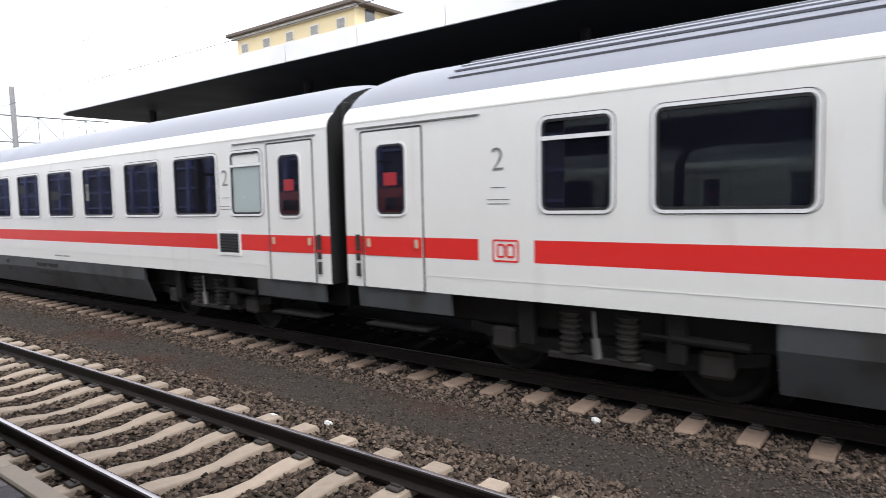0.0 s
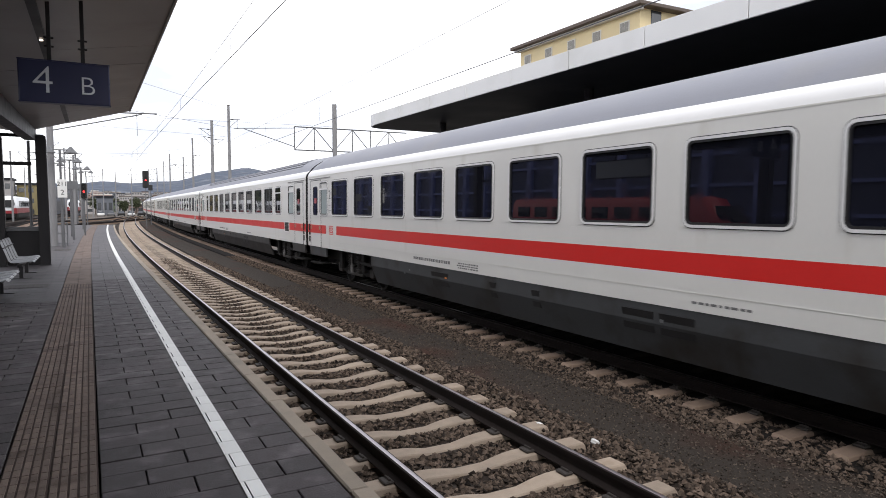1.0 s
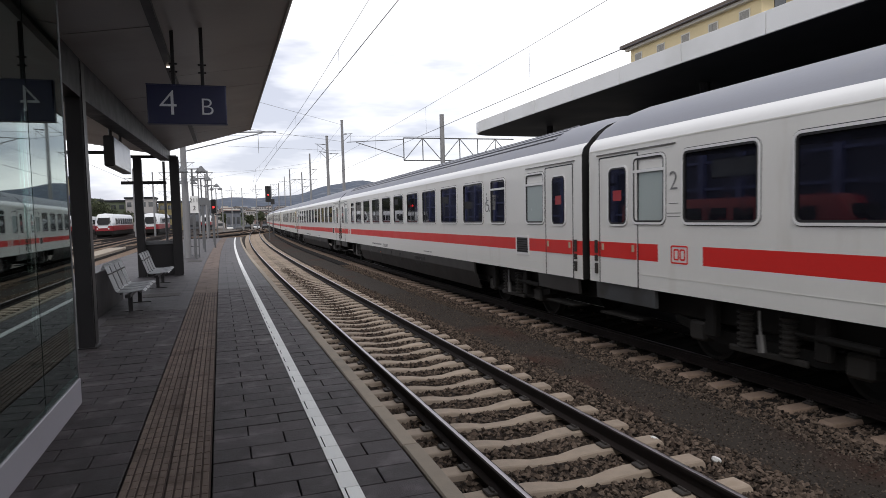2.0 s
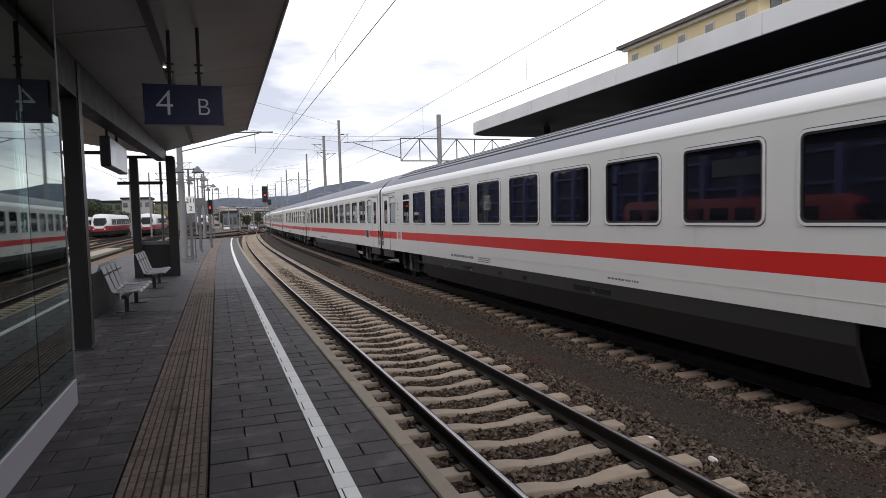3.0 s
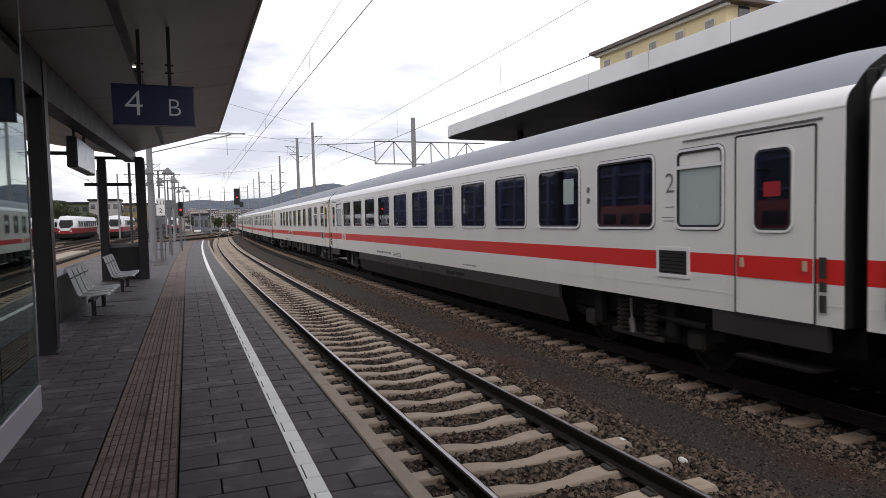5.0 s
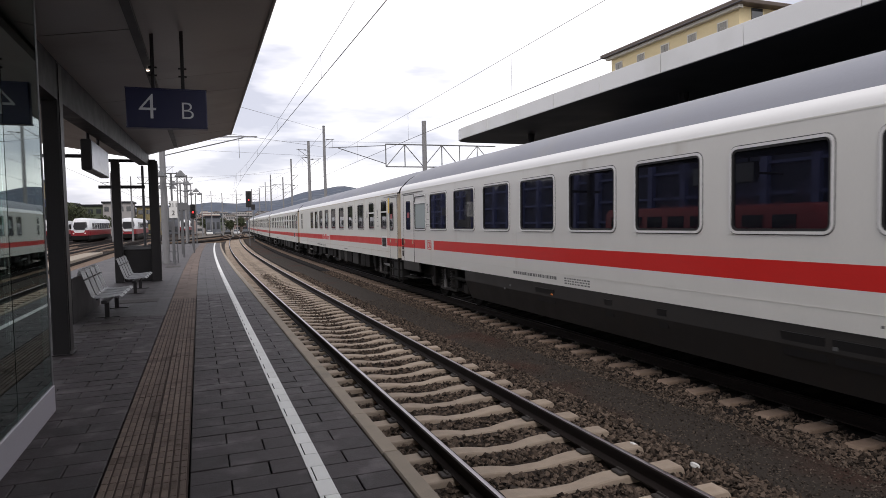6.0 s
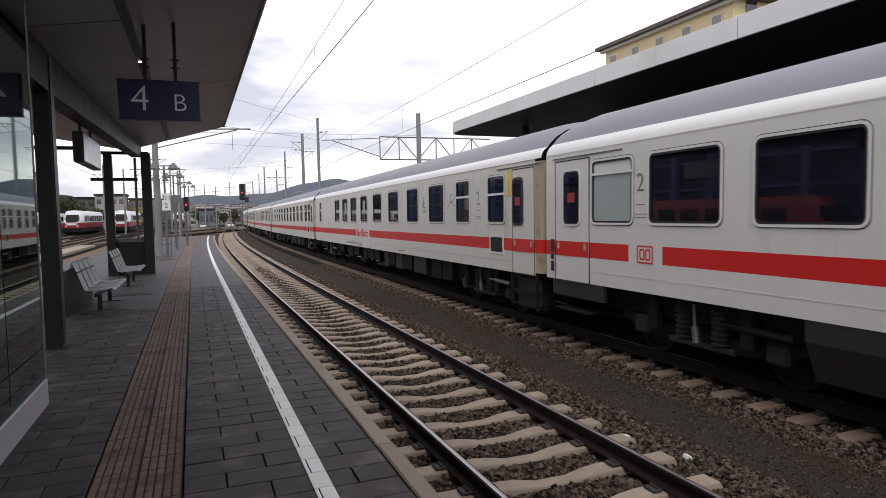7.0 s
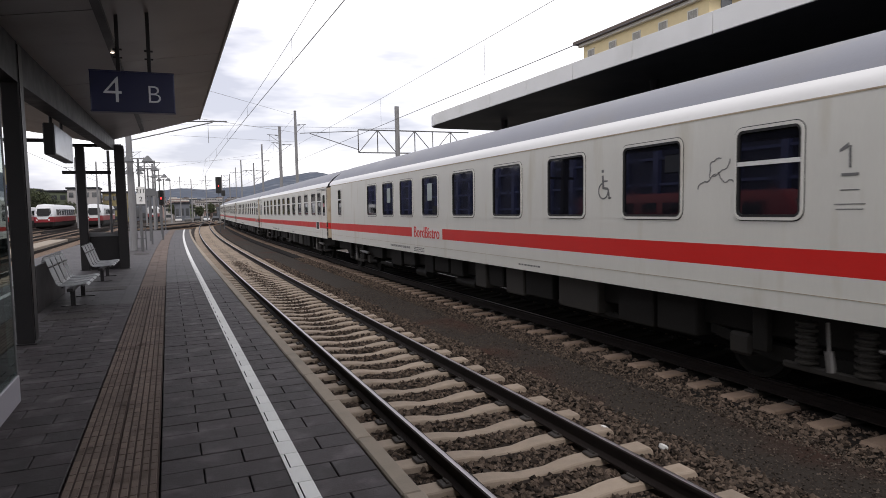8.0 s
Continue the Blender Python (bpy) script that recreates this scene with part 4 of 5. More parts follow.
                signs=(("yellow", 1.82), ("wheelchair", 7.35), ("sprig", 5.25), ("bistro", 14.95), ("poster", 14.75), ("poster", 18.2)))
coach_f = coach("passenger_coach", LEN, [(1.62, 2.42, "split"), *run(2.9, 11, 1.90, 1.0, "split"), (LEN - 2.05, LEN - 1.5, "frosted")], "distant light grey coach with red stripe and split windows", False, old=True, rear_mark="", inset=0.42)
TRAIN = [(coach_a, -LEN_A - 0.1, LEN_A), (coach_b, 0.0, LEN_B)]
s = LEN_B
for cc, ll in ((coach_c, LEN), (coach_d, LEN_D), (coach_e, LEN), *[(q, LEN) for q in (coach_f, copy_thing(coach_f, Matrix()), copy_thing(coach_f, Matrix()), copy_thing(coach_f, Matrix()))]):
    TRAIN.append((cc, s, ll))
    s += ll


def coach_pose(t, start, length):
    """Where a coach stands at t: its bogies lie on the curve of the track."""
    u = min(1.0, max(0.0, (t - 4.6) / 3.6))
    joint = 32.1 - 11.15 * t + 0.065 * t * t + 1.1 * u * u * (3 - 2 * u) + 0.40 * max(0.0, t - 7.0) ** 2 + np.interp(t, (3.0, 3.5, 4.0, 6.0, 6.5, 7.0, 7.5), (0.0, 0.15, 0.03, 0.0, 0.16, -0.06, 0.0)) - LEN_B
    a, b = joint + start + 3.75, joint + start + length - 3.75
    pa, pb = Vector((TRAIN_X + train_off(a), a, RAIL - drop(a))), Vector((TRAIN_X + train_off(b), b, RAIL - drop(b)))
    d = (pb - pa).normalized()
    o = pa - d * 3.75
    return pose(o.x, o.y, o.z, math.degrees(math.asin(d.z)), 0, math.degrees(-math.atan2(d.x, d.y)))


def motions():
    for cc, start, length in TRAIN:
        walk(cc, [(k * 0.25, coach_pose(k * 0.25, start, length)) for k in range(33)])


# ---- the island platform's canopy ----
CY0, CY1 = -12.0, 21.6
can = thing("platform_canopy", "platform canopy with grey metal soffit panels and a dark beam", "canopy", kind="structure")


def soffit_z(x):
    return 4.33 - 0.165 * (0.95 - max(x, -1.9)) + 0.165 * max(0.0, -1.9 - x)


def end_y(x):
    return 20.1 + 1.0 * (0.95 - x) if x > -1.9 else 23.0


# left strip to x = -4.9 added to keep sky out of coach window reflections
xs = [0.90, -0.62, -1.9, -2.9, -3.9, -4.9]
skin = Shape()
y = CY0
rows_y = list(np.arange(CY0, 20.0, 1.48))
for a, b in zip(xs, xs[1:]):
    hi, lo = max(a, b), min(a, b)
    for i, ya in enumerate(rows_y):
        yb = rows_y[i + 1] if i + 1 < len(rows_y) else None
        g = 0.0025
        if yb is None:
            q = [(hi - g, ya + g), (hi - g, end_y(hi)), (lo + g, end_y(lo)), (lo + g, ya + g)]
        else:
            q = [(hi - g, ya + g), (hi - g, yb - g), (lo + g, yb - g), (lo + g, ya + g)]
        dz = random.uniform(-0.004, 0.004)
        skin.loft([[(px, py, soffit_z(px) + dz) for px, py in q], [(px, py, soffit_z(px) + 0.03) for px, py in q]])
tagged(part("soffit_panels", skin, M["panel"], can, "grey metal soffit panels with fine joints"), kind="stuff")
slab = Shape()
outline = [(0.92, CY0), (0.92, 20.0), (-1.9, 22.97), (-4.92, 23.0), (-4.92, CY0)]
slab.loft([[(px, py, soffit_z(px) + 0.028) for px, py in outline], [(px, py, soffit_z(px) + 0.22) for px, py in outline]])
part("deck", slab, M["panel"], can)
edge = Shape()
edge.loft([[(0.90, yy, 4.30), (0.93, yy, 4.30), (0.93, yy, 4.52), (0.90, yy, 4.52)] for yy in (CY0, 20.13)])
part("edge_trim", edge, M["panel"], can)
beam = Shape()
beam.loft([[(bx - 0.16, yy, lo), (bx + 0.13, yy, lo), (bx + 0.13, yy, hi), (bx - 0.16, yy, hi)] for yy, bx, lo, hi in ((CY0, -1.9, 3.36, 3.95), (9.8, -1.85, 3.36, 3.95), (22.7, -1.62, 3.62, 4.0))])
part("long_beam", beam, M["beam_black"], can, "dark steel beam under the canopy")
for yy, x0, x1 in ((22.62, -3.3, -1.3), (9.98, -3.4, -1.8)):
    cb = Shape()
    cb.box(x0, x1, yy - 0.06, yy + 0.06, 3.70, 3.79)
    part("cross_beam", cb, M["beam_black"], can)
channel = Shape()
channel.loft([[(x - 0.05, yy, z), (x + 0.05, yy, z), (x + 0.05, yy, z + 0.06), (x - 0.05, yy, z + 0.06)] for yy, x, z in ((-10.0, -0.72, 3.99), (20.8, -0.62, 3.99))])
part("cable_channel", channel, M["steel_dark"], can)
lamp = Shape()
lamp.lathe((-0.66, 10.6, 3.985), (0, 0, -1), [(0, 0.024), (0.01, 0.024), (0.014, 0.012)], 10)
part("soffit_lamp", lamp, M["warm_lamp"], can, "small lit lamp")


def column(x, y, w, d, top, label):
    t = thing("canopy_column", label, "column", (x, y, -drop(y)), group="canopy columns")
    top += drop(y)
    s = Shape()
    s.box(-w / 2, w / 2, -d / 2, d / 2, 0.0, top, bevel=0.012)
    part("shaft", s, M["steel_dark"], t)
    s = Shape()
    s.box(w / 2, w / 2 + 0.012, -d / 2 + 0.03, d / 2 - 0.03, 0.05, top - 0.1)
    part("side_flange", s, M["steel_dark"], t)
    s = Shape()
    s.box(-w / 2 - 0.03, w / 2 + 0.03, -d / 2 - 0.03, d / 2 + 0.03, 0.0, 0.015)
    part("base_plate", s, M["steel_dark"], t)
    return t


column(-1.815, 9.97, 0.20, 0.28, 3.95, "anthracite steel canopy column beside the glass shelter")
column(-1.38, 22.6, 0.27, 0.25, 3.75, "anthracite steel canopy column beside the benches")
column(-2.46, 22.6, 0.23, 0.25, 3.75, "anthracite steel canopy column behind the benches")
column(-2.9, 9.95, 0.26, 0.26, 3.9, "anthracite steel canopy column behind the glass shelter")
pn = thing("wind_screen", "dark panel with a pale top rail between two columns", "panel", (-1.92, 22.75, -drop(22.75)))
s = Shape()
s.box(-0.42, 0.40, -0.03, 0.03, 0.0, 1.02, bevel=0.01)
part("panel", s, M["steel_dark"], pn)
s = Shape()
s.box(-0.42, 0.40, -0.05, 0.05, 1.02, 1.15, bevel=0.01)
part("top_rail", s, M["galv"], pn, "pale metal rail")
s = Shape()
s.tube((0.22, 0, 1.15), (0.22, 0, 3.7), 0.04, n=8)
part("post", s, M["galv"], pn)
s = Shape()
s.box(-1.05, 0.28, -0.05, 0.05, 2.97, 3.07, bevel=0.01)
part("cross_bar", s, M["steel_dark"], pn)

# hanging platform sign
sg = thing("platform_sign", "dark blue hanging platform sign with white 4 and B", "sign", (-0.35, 9.0, 3.155))
s = Shape()
s.box(-0.475, 0.475, -0.06, 0.06, -0.245, 0.245, bevel=0.012)
part("sign_box", s, M["blue"], sg)
s = Shape()
for z in (-0.25, 0.238):
    s.box(-0.48, 0.48, -0.065, 0.065, z, z + 0.012)
part("sign_trim", s, M["blue"], sg)
stand = Matrix.Rotation(radians(90), 4, "X")
lettering("figure", "4", 0.46, M["sign_white"], sg, Matrix.Translation((-0.225, -0.064, 0.0)) @ stand, "white figure", 0.006)
lettering("letter", "B", 0.31, M["sign_white"], sg, Matrix.Translation((0.235, -0.064, -0.035)) @ stand, "white letter", 0.004)
for x in (-0.155, 0.195):
    s = Shape()
    s.box(x - 0.022, x + 0.022, -0.022, 0.022, 0.245, 1.02 + 0.165 * (x + 0.1), bevel=0.004)
    s.box(x - 0.07, x + 0.07, -0.06, 0.06, 0.985 + 0.165 * x, 1.0 + 0.165 * x)
    part("hanger", s, M["steel_dark"], sg)
    for z in (0.42, 0.52):
        s = Shape()
        s.tube((x - 0.05, 0, z), (x + 0.05, 0, z), 0.012, n=6)
        part("bolt", s, M["steel_dark"], sg)

# departure display under the beam
ds = thing("departure_display", "flat grey departure display hanging from the dark beam", "display", (-1.97, 14.9, 3.04))
s = Shape()
s.box(-0.09, 0.09, -1.2, 1.2, -0.29, 0.29, bevel=0.02)
part("housing", s, M["steel_dark"], ds)
s = Shape()
s.box(0.09, 0.096, -1.17, 1.17, -0.26, 0.26)
part("screen", s, M["screen"], ds, "unlit screen with sky reflection in its pale colour")
for y in (-0.9, 0.4):
    s = Shape()
    s.tube((0, y, 0.27), (0, y, 0.5), 0.03, n=8)
    part("hanger", s, M["steel_dark"], ds)
s = Shape()
s.tube((-1.0, -1.15, -0.03), (0.0, -1.15, -0.03), 0.035, n=8)
part("bracket", s, M["steel_dark"], ds)

# ---- glass shelter ----
sh_t = thing("glass_shelter", "clear glass waiting shelter with a pale plinth", "shelter", (0, 0, 0))
GX, GY = -1.345, 6.82
for name, box, mat in (("plinth", (GX - 0.05, GX + 0.02, 0.6, GY, -0.03, 0.215), "plinth"), ("plinth", (-3.4, GX - 0.05, GY - 0.06, GY, -0.03, 0.215), "plinth"),
                       ("corner_post", (GX - 0.03, GX + 0.012, GY - 0.035, GY, 0.215, 3.86), "galv"), ("plinth", (-3.45, -3.40, 0.6, GY, 0.0, 0.215), "plinth"),
                       ("corner_post", (-3.4, -3.36, GY - 0.035, GY, 0.215, 3.86), "galv")):
    s = Shape()
    s.box(*box, bevel=0.006)
    part(name, s, M[mat], sh_t)
for y0, y1 in ((0.62, 1.85), (1.87, 3.10), (3.12, 4.35), (4.37, 5.6), (5.62, GY - 0.036)):
    s = Shape()
    s.box(GX - 0.006, GX + 0.006, y0, y1, 0.215, 3.86)
    ob = part("pane", s, M["glass"], sh_t)
    ob.visible_shadow = False
for y0, y1 in ((0.62, 2.6), (2.63, 4.7), (4.73, GY - 0.04)):
    s = Shape()
    s.box(-3.43, -3.418, y0, y1, 0.215, 3.86)
    part("pane", s, M["glass"], sh_t).visible_shadow = False
s = Shape()
s.box(-3.36, GX - 0.03, GY - 0.03, GY - 0.018, 0.215, 3.86)
part("pane", s, M["glass"], sh_t).visible_shadow = False
s = Shape()
s.box(-3.0, -2.5, 1.0, 6.2, 0.42, 0.46, bevel=0.01)
for y in (1.3, 3.6, 5.9):
    s.box(-2.8, -2.7, y, y + 0.06, 0.0, 0.42)
solid("shelter_bench", s, M["steel_dark"], "dark bench inside the glass shelter", "bench")


# ---- benches ----
def bench(x, y, turn, label):
    """A row of four seats on one bar; it faces +x."""
    t = thing("platform_bench", label, "bench", (x, y, -drop(y)), group="platform benches", turn=turn)
    s = Shape()
    s.box(-0.05, 0.05, -1.12, 1.12, 0.30, 0.36, bevel=0.01)
    part("bar", s, M["steel_dark"], t)
    for yy in (-0.75, 0.75):
        s = Shape()
        s.box(-0.04, 0.04, yy - 0.03, yy + 0.03, 0.0, 0.31, bevel=0.008)
        s.box(-0.2, 0.22, yy - 0.04, yy + 0.04, 0.0, 0.015)
        part("leg", s, M["steel_dark"], t)
    for yy in (-0.84, -0.28, 0.28, 0.84):
        st = new("seat")
        st.parent = t
        for k in range(5):
            u = yy - 0.18 + k * 0.09
            s = Shape()
            prof = [(0.30, 0.405), (0.27, 0.43), (0.0, 0.40), (-0.17, 0.405), (-0.21, 0.44), (-0.37, 0.91), (-0.39, 0.92)]
            s.loft([[(px, u - 0.027, pz), (px, u + 0.027, pz), (px - 0.012, u + 0.027, pz + 0.014), (px - 0.012, u - 0.027, pz + 0.014)] for px, pz in prof])
            part("seat_slat", s, M["seat"], st)
        s = Shape()
        for px, pz in ((0.2, 0.385), (-0.12, 0.375), (-0.31, 0.75)):
            s.box(px - 0.015, px + 0.015, yy - 0.25, yy + 0.25, pz, pz + 0.02)
        part("cross_bar", s, M["steel_dark"], st)
    return t


bench(-1.74, 14.5, 0, "grey slatted steel bench on the platform paving")
bench(-1.66, 19.2, 0, "grey slatted steel bench beside the canopy column")
bench(-2.6, 15.0, 180, "grey slatted steel bench facing the other track")
s = Shape()
s.box(-2.25, -2.19, 13.0, 16.2, -0.06, 0.77, bevel=0.01)
solid("bench_screen", s, M["steel_dark"], "dark low screen between the benches", "panel")

# ---- platform furniture further on ----
bd = thing("kilometre_board", "white board with 211 over 2 on a steel post", "sign", (-1.185, 32.3, 0))
s = Shape()
s.tube((0, 0.04, -0.14), (0, 0.04, 2.82), 0.035, n=8)
part("post", s, M["galv"], bd)
s = Shape()
s.box(-0.18, 0.18, -0.012, 0.012, 2.03, 2.82, bevel=0.004)
part("plate", s, M["white"], bd)
lettering("figures", "211", 0.27, M["black"], bd, Matrix.Translation((0, -0.018, 2.61)) @ stand)
lettering("figure", "2", 0.30, M["black"], bd, Matrix.Translation((0, -0.018, 2.25)) @ stand)


def signal_post(x, y, z0, head, w, h, label):
    t = thing("railway_signal", label, "signal", (x, y, z0))
    top = head - z0
    s = Shape()
    s.tube((0, 0.16, -0.45), (0, 0.16, top), 0.045, n=8)
    part("post", s, M["galv"], t)
    s = Shape()
    s.box(-w / 2, w / 2, -0.06, 0.12, top - h, top, bevel=0.05)
    part("head", s, M["black"], t)
    r = min(0.11, w * 0.28)
    for k in range(4):
        s = Shape()
        s.lathe((0, -0.06, top - h * (0.14 + 0.24 * k)), (0, -1, 0), [(0, r), (0.1, r * 1.05), (0.1, r * 0.85), (0.02, r * 0.8)], 12)
        part("hood", s, M["black"], t)
    s = Shape()
    s.lathe((0.0, -0.06, top - h * 0.56), (0, -1, 0), [(0, r * 0.75), (0.03, r * 0.7), (0.05, r * 0.3)], 12)
    part("lens", s, M["red_lamp"], t, "lit red lamp")
    return t


signal_post(5.59, 83.0, -0.8, 5.74, 0.67, 2.0, "black light signal showing red between the tracks")
signal_post(-0.48, 46.0, 0.0, 3.07, 0.32, 0.95, "black platform signal showing red on a steel post")
t = thing("signal_rear", "small black signal case seen from behind", "signal", (7.35, 100.0, -0.8))
s = Shape()
s.tube((0, 0, -0.45), (0, 0, 5.4), 0.05, n=8)
part("post", s, M["galv"], t)
s = Shape()
s.box(-0.28, 0.28, -0.1, 0.1, 4.6, 5.4, bevel=0.04)
part("head", s, M["black"], t)

POSTS = ((-1.55, 34.5, 1.9, 0.05), (-1.0, 40.0, 3.0, 0.05), (-1.35, 36.5, 2.6, 0.04), (-0.75, 52.0, 3.2, 0.05))
for x, y, h, r in POSTS:
    t = thing("sign_post", "thin grey steel post with a small plate", "post", (x + near_off(y), y, 0), group="platform posts")
    s = Shape()
    s.tube((0, 0, -drop(y)), (0, 0, h), r, n=8)
    part("post", s, M["galv"], t)
    s = Shape()
    s.box(-0.28, 0.28, -0.06, -0.045, h - 0.45, h - 0.02)
    part("plate", s, M["galv"], t)
t = thing("hand_rail", "grey steel barrier rail at the side of the platform", "barrier", (-1.65, 33.8, -drop(33.8)))
s = Shape()
for z in (0.1, 0.55, 1.05):
    s.tube((-0.5, 0, z), (0.55, 0, z), 0.025, n=6)
for x in (-0.5, 0.02, 0.55):
    s.tube((x, 0, 0), (x, 0, 1.05), 0.025, n=6)
part("rail", s, M["galv"], t)
s = Shape()
s.lathe((0.03, -0.05, 0.72), (0, -1, 0), [(0, 0.15), (0.02, 0.16), (0.03, 0.15)], 16)
part("disc", s, M["black"], t, "black round plate")
for x, y, h in ((-1.25, 33.0, 4.15), (-1.18, 45.0, 4.45), (-0.72, 60.0, 4.75), (-0.45, 72.0, 5.0), (-2.3, 52.0, 4.6)):
    t = thing("platform_lamp", "grey platform lamp post with two pointed lamp heads", "street lamp", (x, y, 0), group="platform lamps")
    s = Shape()
    s.tube((0, 0, -drop(y)), (0, 0, h - 0.05), 0.06, 0.045, n=8)
    s.tube((-0.42, 0, h - 0.02), (0.42, 0, h - 0.02), 0.03, n=6)
    part("pole", s, M["galv"], t)
    for d in (-0.42, 0.42):
        s = Shape()
        s.lathe((d, 0, h - 0.18), (0, 0, 1), [(0, 0.26), (0.04, 0.26), (0.3, 0.04)], 8)
        part("lamp_head", s, M["galv"], t)

# ---- overhead line ----
def mast(x, y, top, label, arms=(), r=0.16, z0=-1.25):
    t = thing("catenary_mast", label, "catenary mast", (x, y, z0), group="catenary masts")
    h = top - z0
    s = Shape()
    s.tube((0, 0, 0), (0, 0, h), r * 1.25, r * 0.85, n=12)
    part("pole", s, M["mast"], t)
    s = Shape()
    s.lathe((0, 0, h), (0, 0, 1), [(0, r), (0.06, r * 1.05), (0.1, r * 0.5)], 12)
    part("cap", s, M["mast"], t)
    for dx, za in arms:
        s = Shape()
        s.tube((0, 0, za - z0), (dx, 0, za - z0 + 0.12), 0.035, n=6)
        s.tube((0, 0, za - z0 - 0.9), (dx * 0.85, 0, za - z0 + 0.06), 0.03, n=6)
        s.tube((dx * 0.8, 0, za - z0 + 0.05), (dx * 0.8, 0, za - z0 - 0.95), 0.012, n=5)
        s.lathe((dx * 0.2, 0, za - z0 + 0.03), (dx, 0, 0.1), [(0, 0.04), (0.05, 0.09), (0.1, 0.05), (0.15, 0.09), (0.2, 0.05), (0.25, 0.09), (0.3, 0.04)], 10)
        part("cantilever", s, M["galv"], t)
    return t


t = mast(-1.62, 33.6, 9.0, "pale steel mast with a cantilever over the platform track", ((4.4, 5.9),), 0.13, -drop(33.6))
mast(0.182 * 75, 75.0, 12.75, "tall concrete mast beside the tracks", ((1.2, 11.2),), 0.17)
mast(0.158 * 86, 86.0, 12.3, "concrete mast with cross arms", ((-1.6, 11.2), (1.6, 10.0), (-1.1, 10.2)), 0.2)
mast(0.131 * 104, 104.0, 11.7, "slim concrete mast with short arms", ((1.2, 9.2), (1.1, 7.6)), 0.14)
mast(0.100 * 128, 128.0, 11.0, "slim grey distant catenary mast", ((1.2, 9.0),), 0.13)
mast(0.083 * 150, 150.0, 9.6, "slim grey distant catenary mast", ((-1.4, 9.2),), 0.12)
for fx, y, top in ((-0.048, 105, 12.0), (-0.03, 130, 11.5), (-0.012, 150, 10.5), (-0.09, 120, 10.0), (-0.115, 118, 10.5), (-0.02, 95, 8.0)):
    mast(fx * y, y, top, "grey mast among the yard tracks", ((1.6, top - 1.6), (-1.6, top - 1.6)), 0.13)

for fx, y, top in ((0.118, 118, 9.8), (0.072, 170, 10.4), (0.05, 185, 11.0), (0.03, 160, 9.0), (0.015, 200, 11.5), (0.002, 175, 9.8), (-0.06, 160, 9.4), (-0.075, 190, 11.0), (0.092, 190, 13.5)):
    mast(fx * y, y, top, "slim grey mast in the far yard", ((1.7, top - 1.3), (-1.7, top - 1.3), (1.3, top - 2.6)), 0.12)

gt = thing("lattice_gantry", "grey steel lattice gantry carried by a mast", "gantry", (0, 55.0, 0), group="gantries")
s = Shape()
s.tube((19.0, 0, -1.25), (19.0, 0, 10.55), 0.24, 0.2, n=12)
part("mast", s, M["mast"], gt)
s = Shape()
for z in (8.42, 6.45):
    s.tube((15.4, 0, z), (26.0, 0, z), 0.06, n=6)
part("chord", s, M["galv"], gt)
x, up = 15.4, False
while x < 25.0:
    s = Shape()
    s.tube((x, 0, 6.45), (x, 0, 8.42), 0.05, n=6)
    s.tube((x, 0, 8.42 if up else 6.45), (x + 1.75, 0, 6.45 if up else 8.42), 0.04, n=6)
    part("lattice_bar", s, M["galv"], gt)
    x, up = x + 1.75, not up
s = Shape()
s.tube((15.4, 0, 8.3), (10.4, 0, 8.0), 0.035, n=6)
s.tube((15.4, 0, 6.7), (11.2, 0, 8.0), 0.035, n=6)
part("cantilever", s, M["galv"], gt)
gt2 = thing("yard_gantry", "thin grey lattice portal over the yard tracks", "gantry", (0, 110, 0), group="gantries")
s = Shape()
for x in (-5.2, -1.9):
    s.tube((x, 0, -1.25), (x, 0, 9.6), 0.12, n=8)
for z in (8.3, 9.3):
    s.tube((-9.0, 0, z), (-1.0, 0, z), 0.06, n=6)
for k in range(8):
    s.tube((-9.0 + k, 0, 8.3 if k % 2 else 9.3), (-8.0 + k, 0, 9.3 if k % 2 else 8.3), 0.035, n=5)
part("portal", s, M["galv"], gt2)


def wire(pts, r, label, name="overhead_wire"):
    cu = bpy.data.curves.new(name, "CURVE")
    cu.dimensions, cu.bevel_depth, cu.bevel_resolution = "3D", r, 1
    sp = cu.splines.new("POLY")
    sp.points.add(len(pts) - 1)
    for q, p in zip(sp.points, pts):
        q.co = (*p, 1)
    cu.materials.append(M["wire"])
    return tagged(new(name, cu), label, "overhead wire", group="overhead wires")


for x0, off, low, high, dip in ((2.75, near_off, 4.98, 6.15, 0.85), (TRAIN_X, train_off, 4.80, 6.05, 0.25)):
    wire([(x0 + off(y), y, low) for y in range(-20, 141, 5)], 0.009, "thin contact wire over the track")

    def sag(y):
        u = (y / 60.0) % 1.0
        return high - dip * (1 - (2 * u - 1) ** 2)

    wire([(x0 + off(y), y, sag(y)) for y in np.arange(-20, 140.5, 2.5)], 0.006, "sagging messenger wire over the track")
    for y in np.arange(-12, 138, 9.0):
        wire([(x0 + off(y), y, low), (x0 + off(y), y, sag(y))], 0.004, "thin dropper between the wires", "dropper_wire")
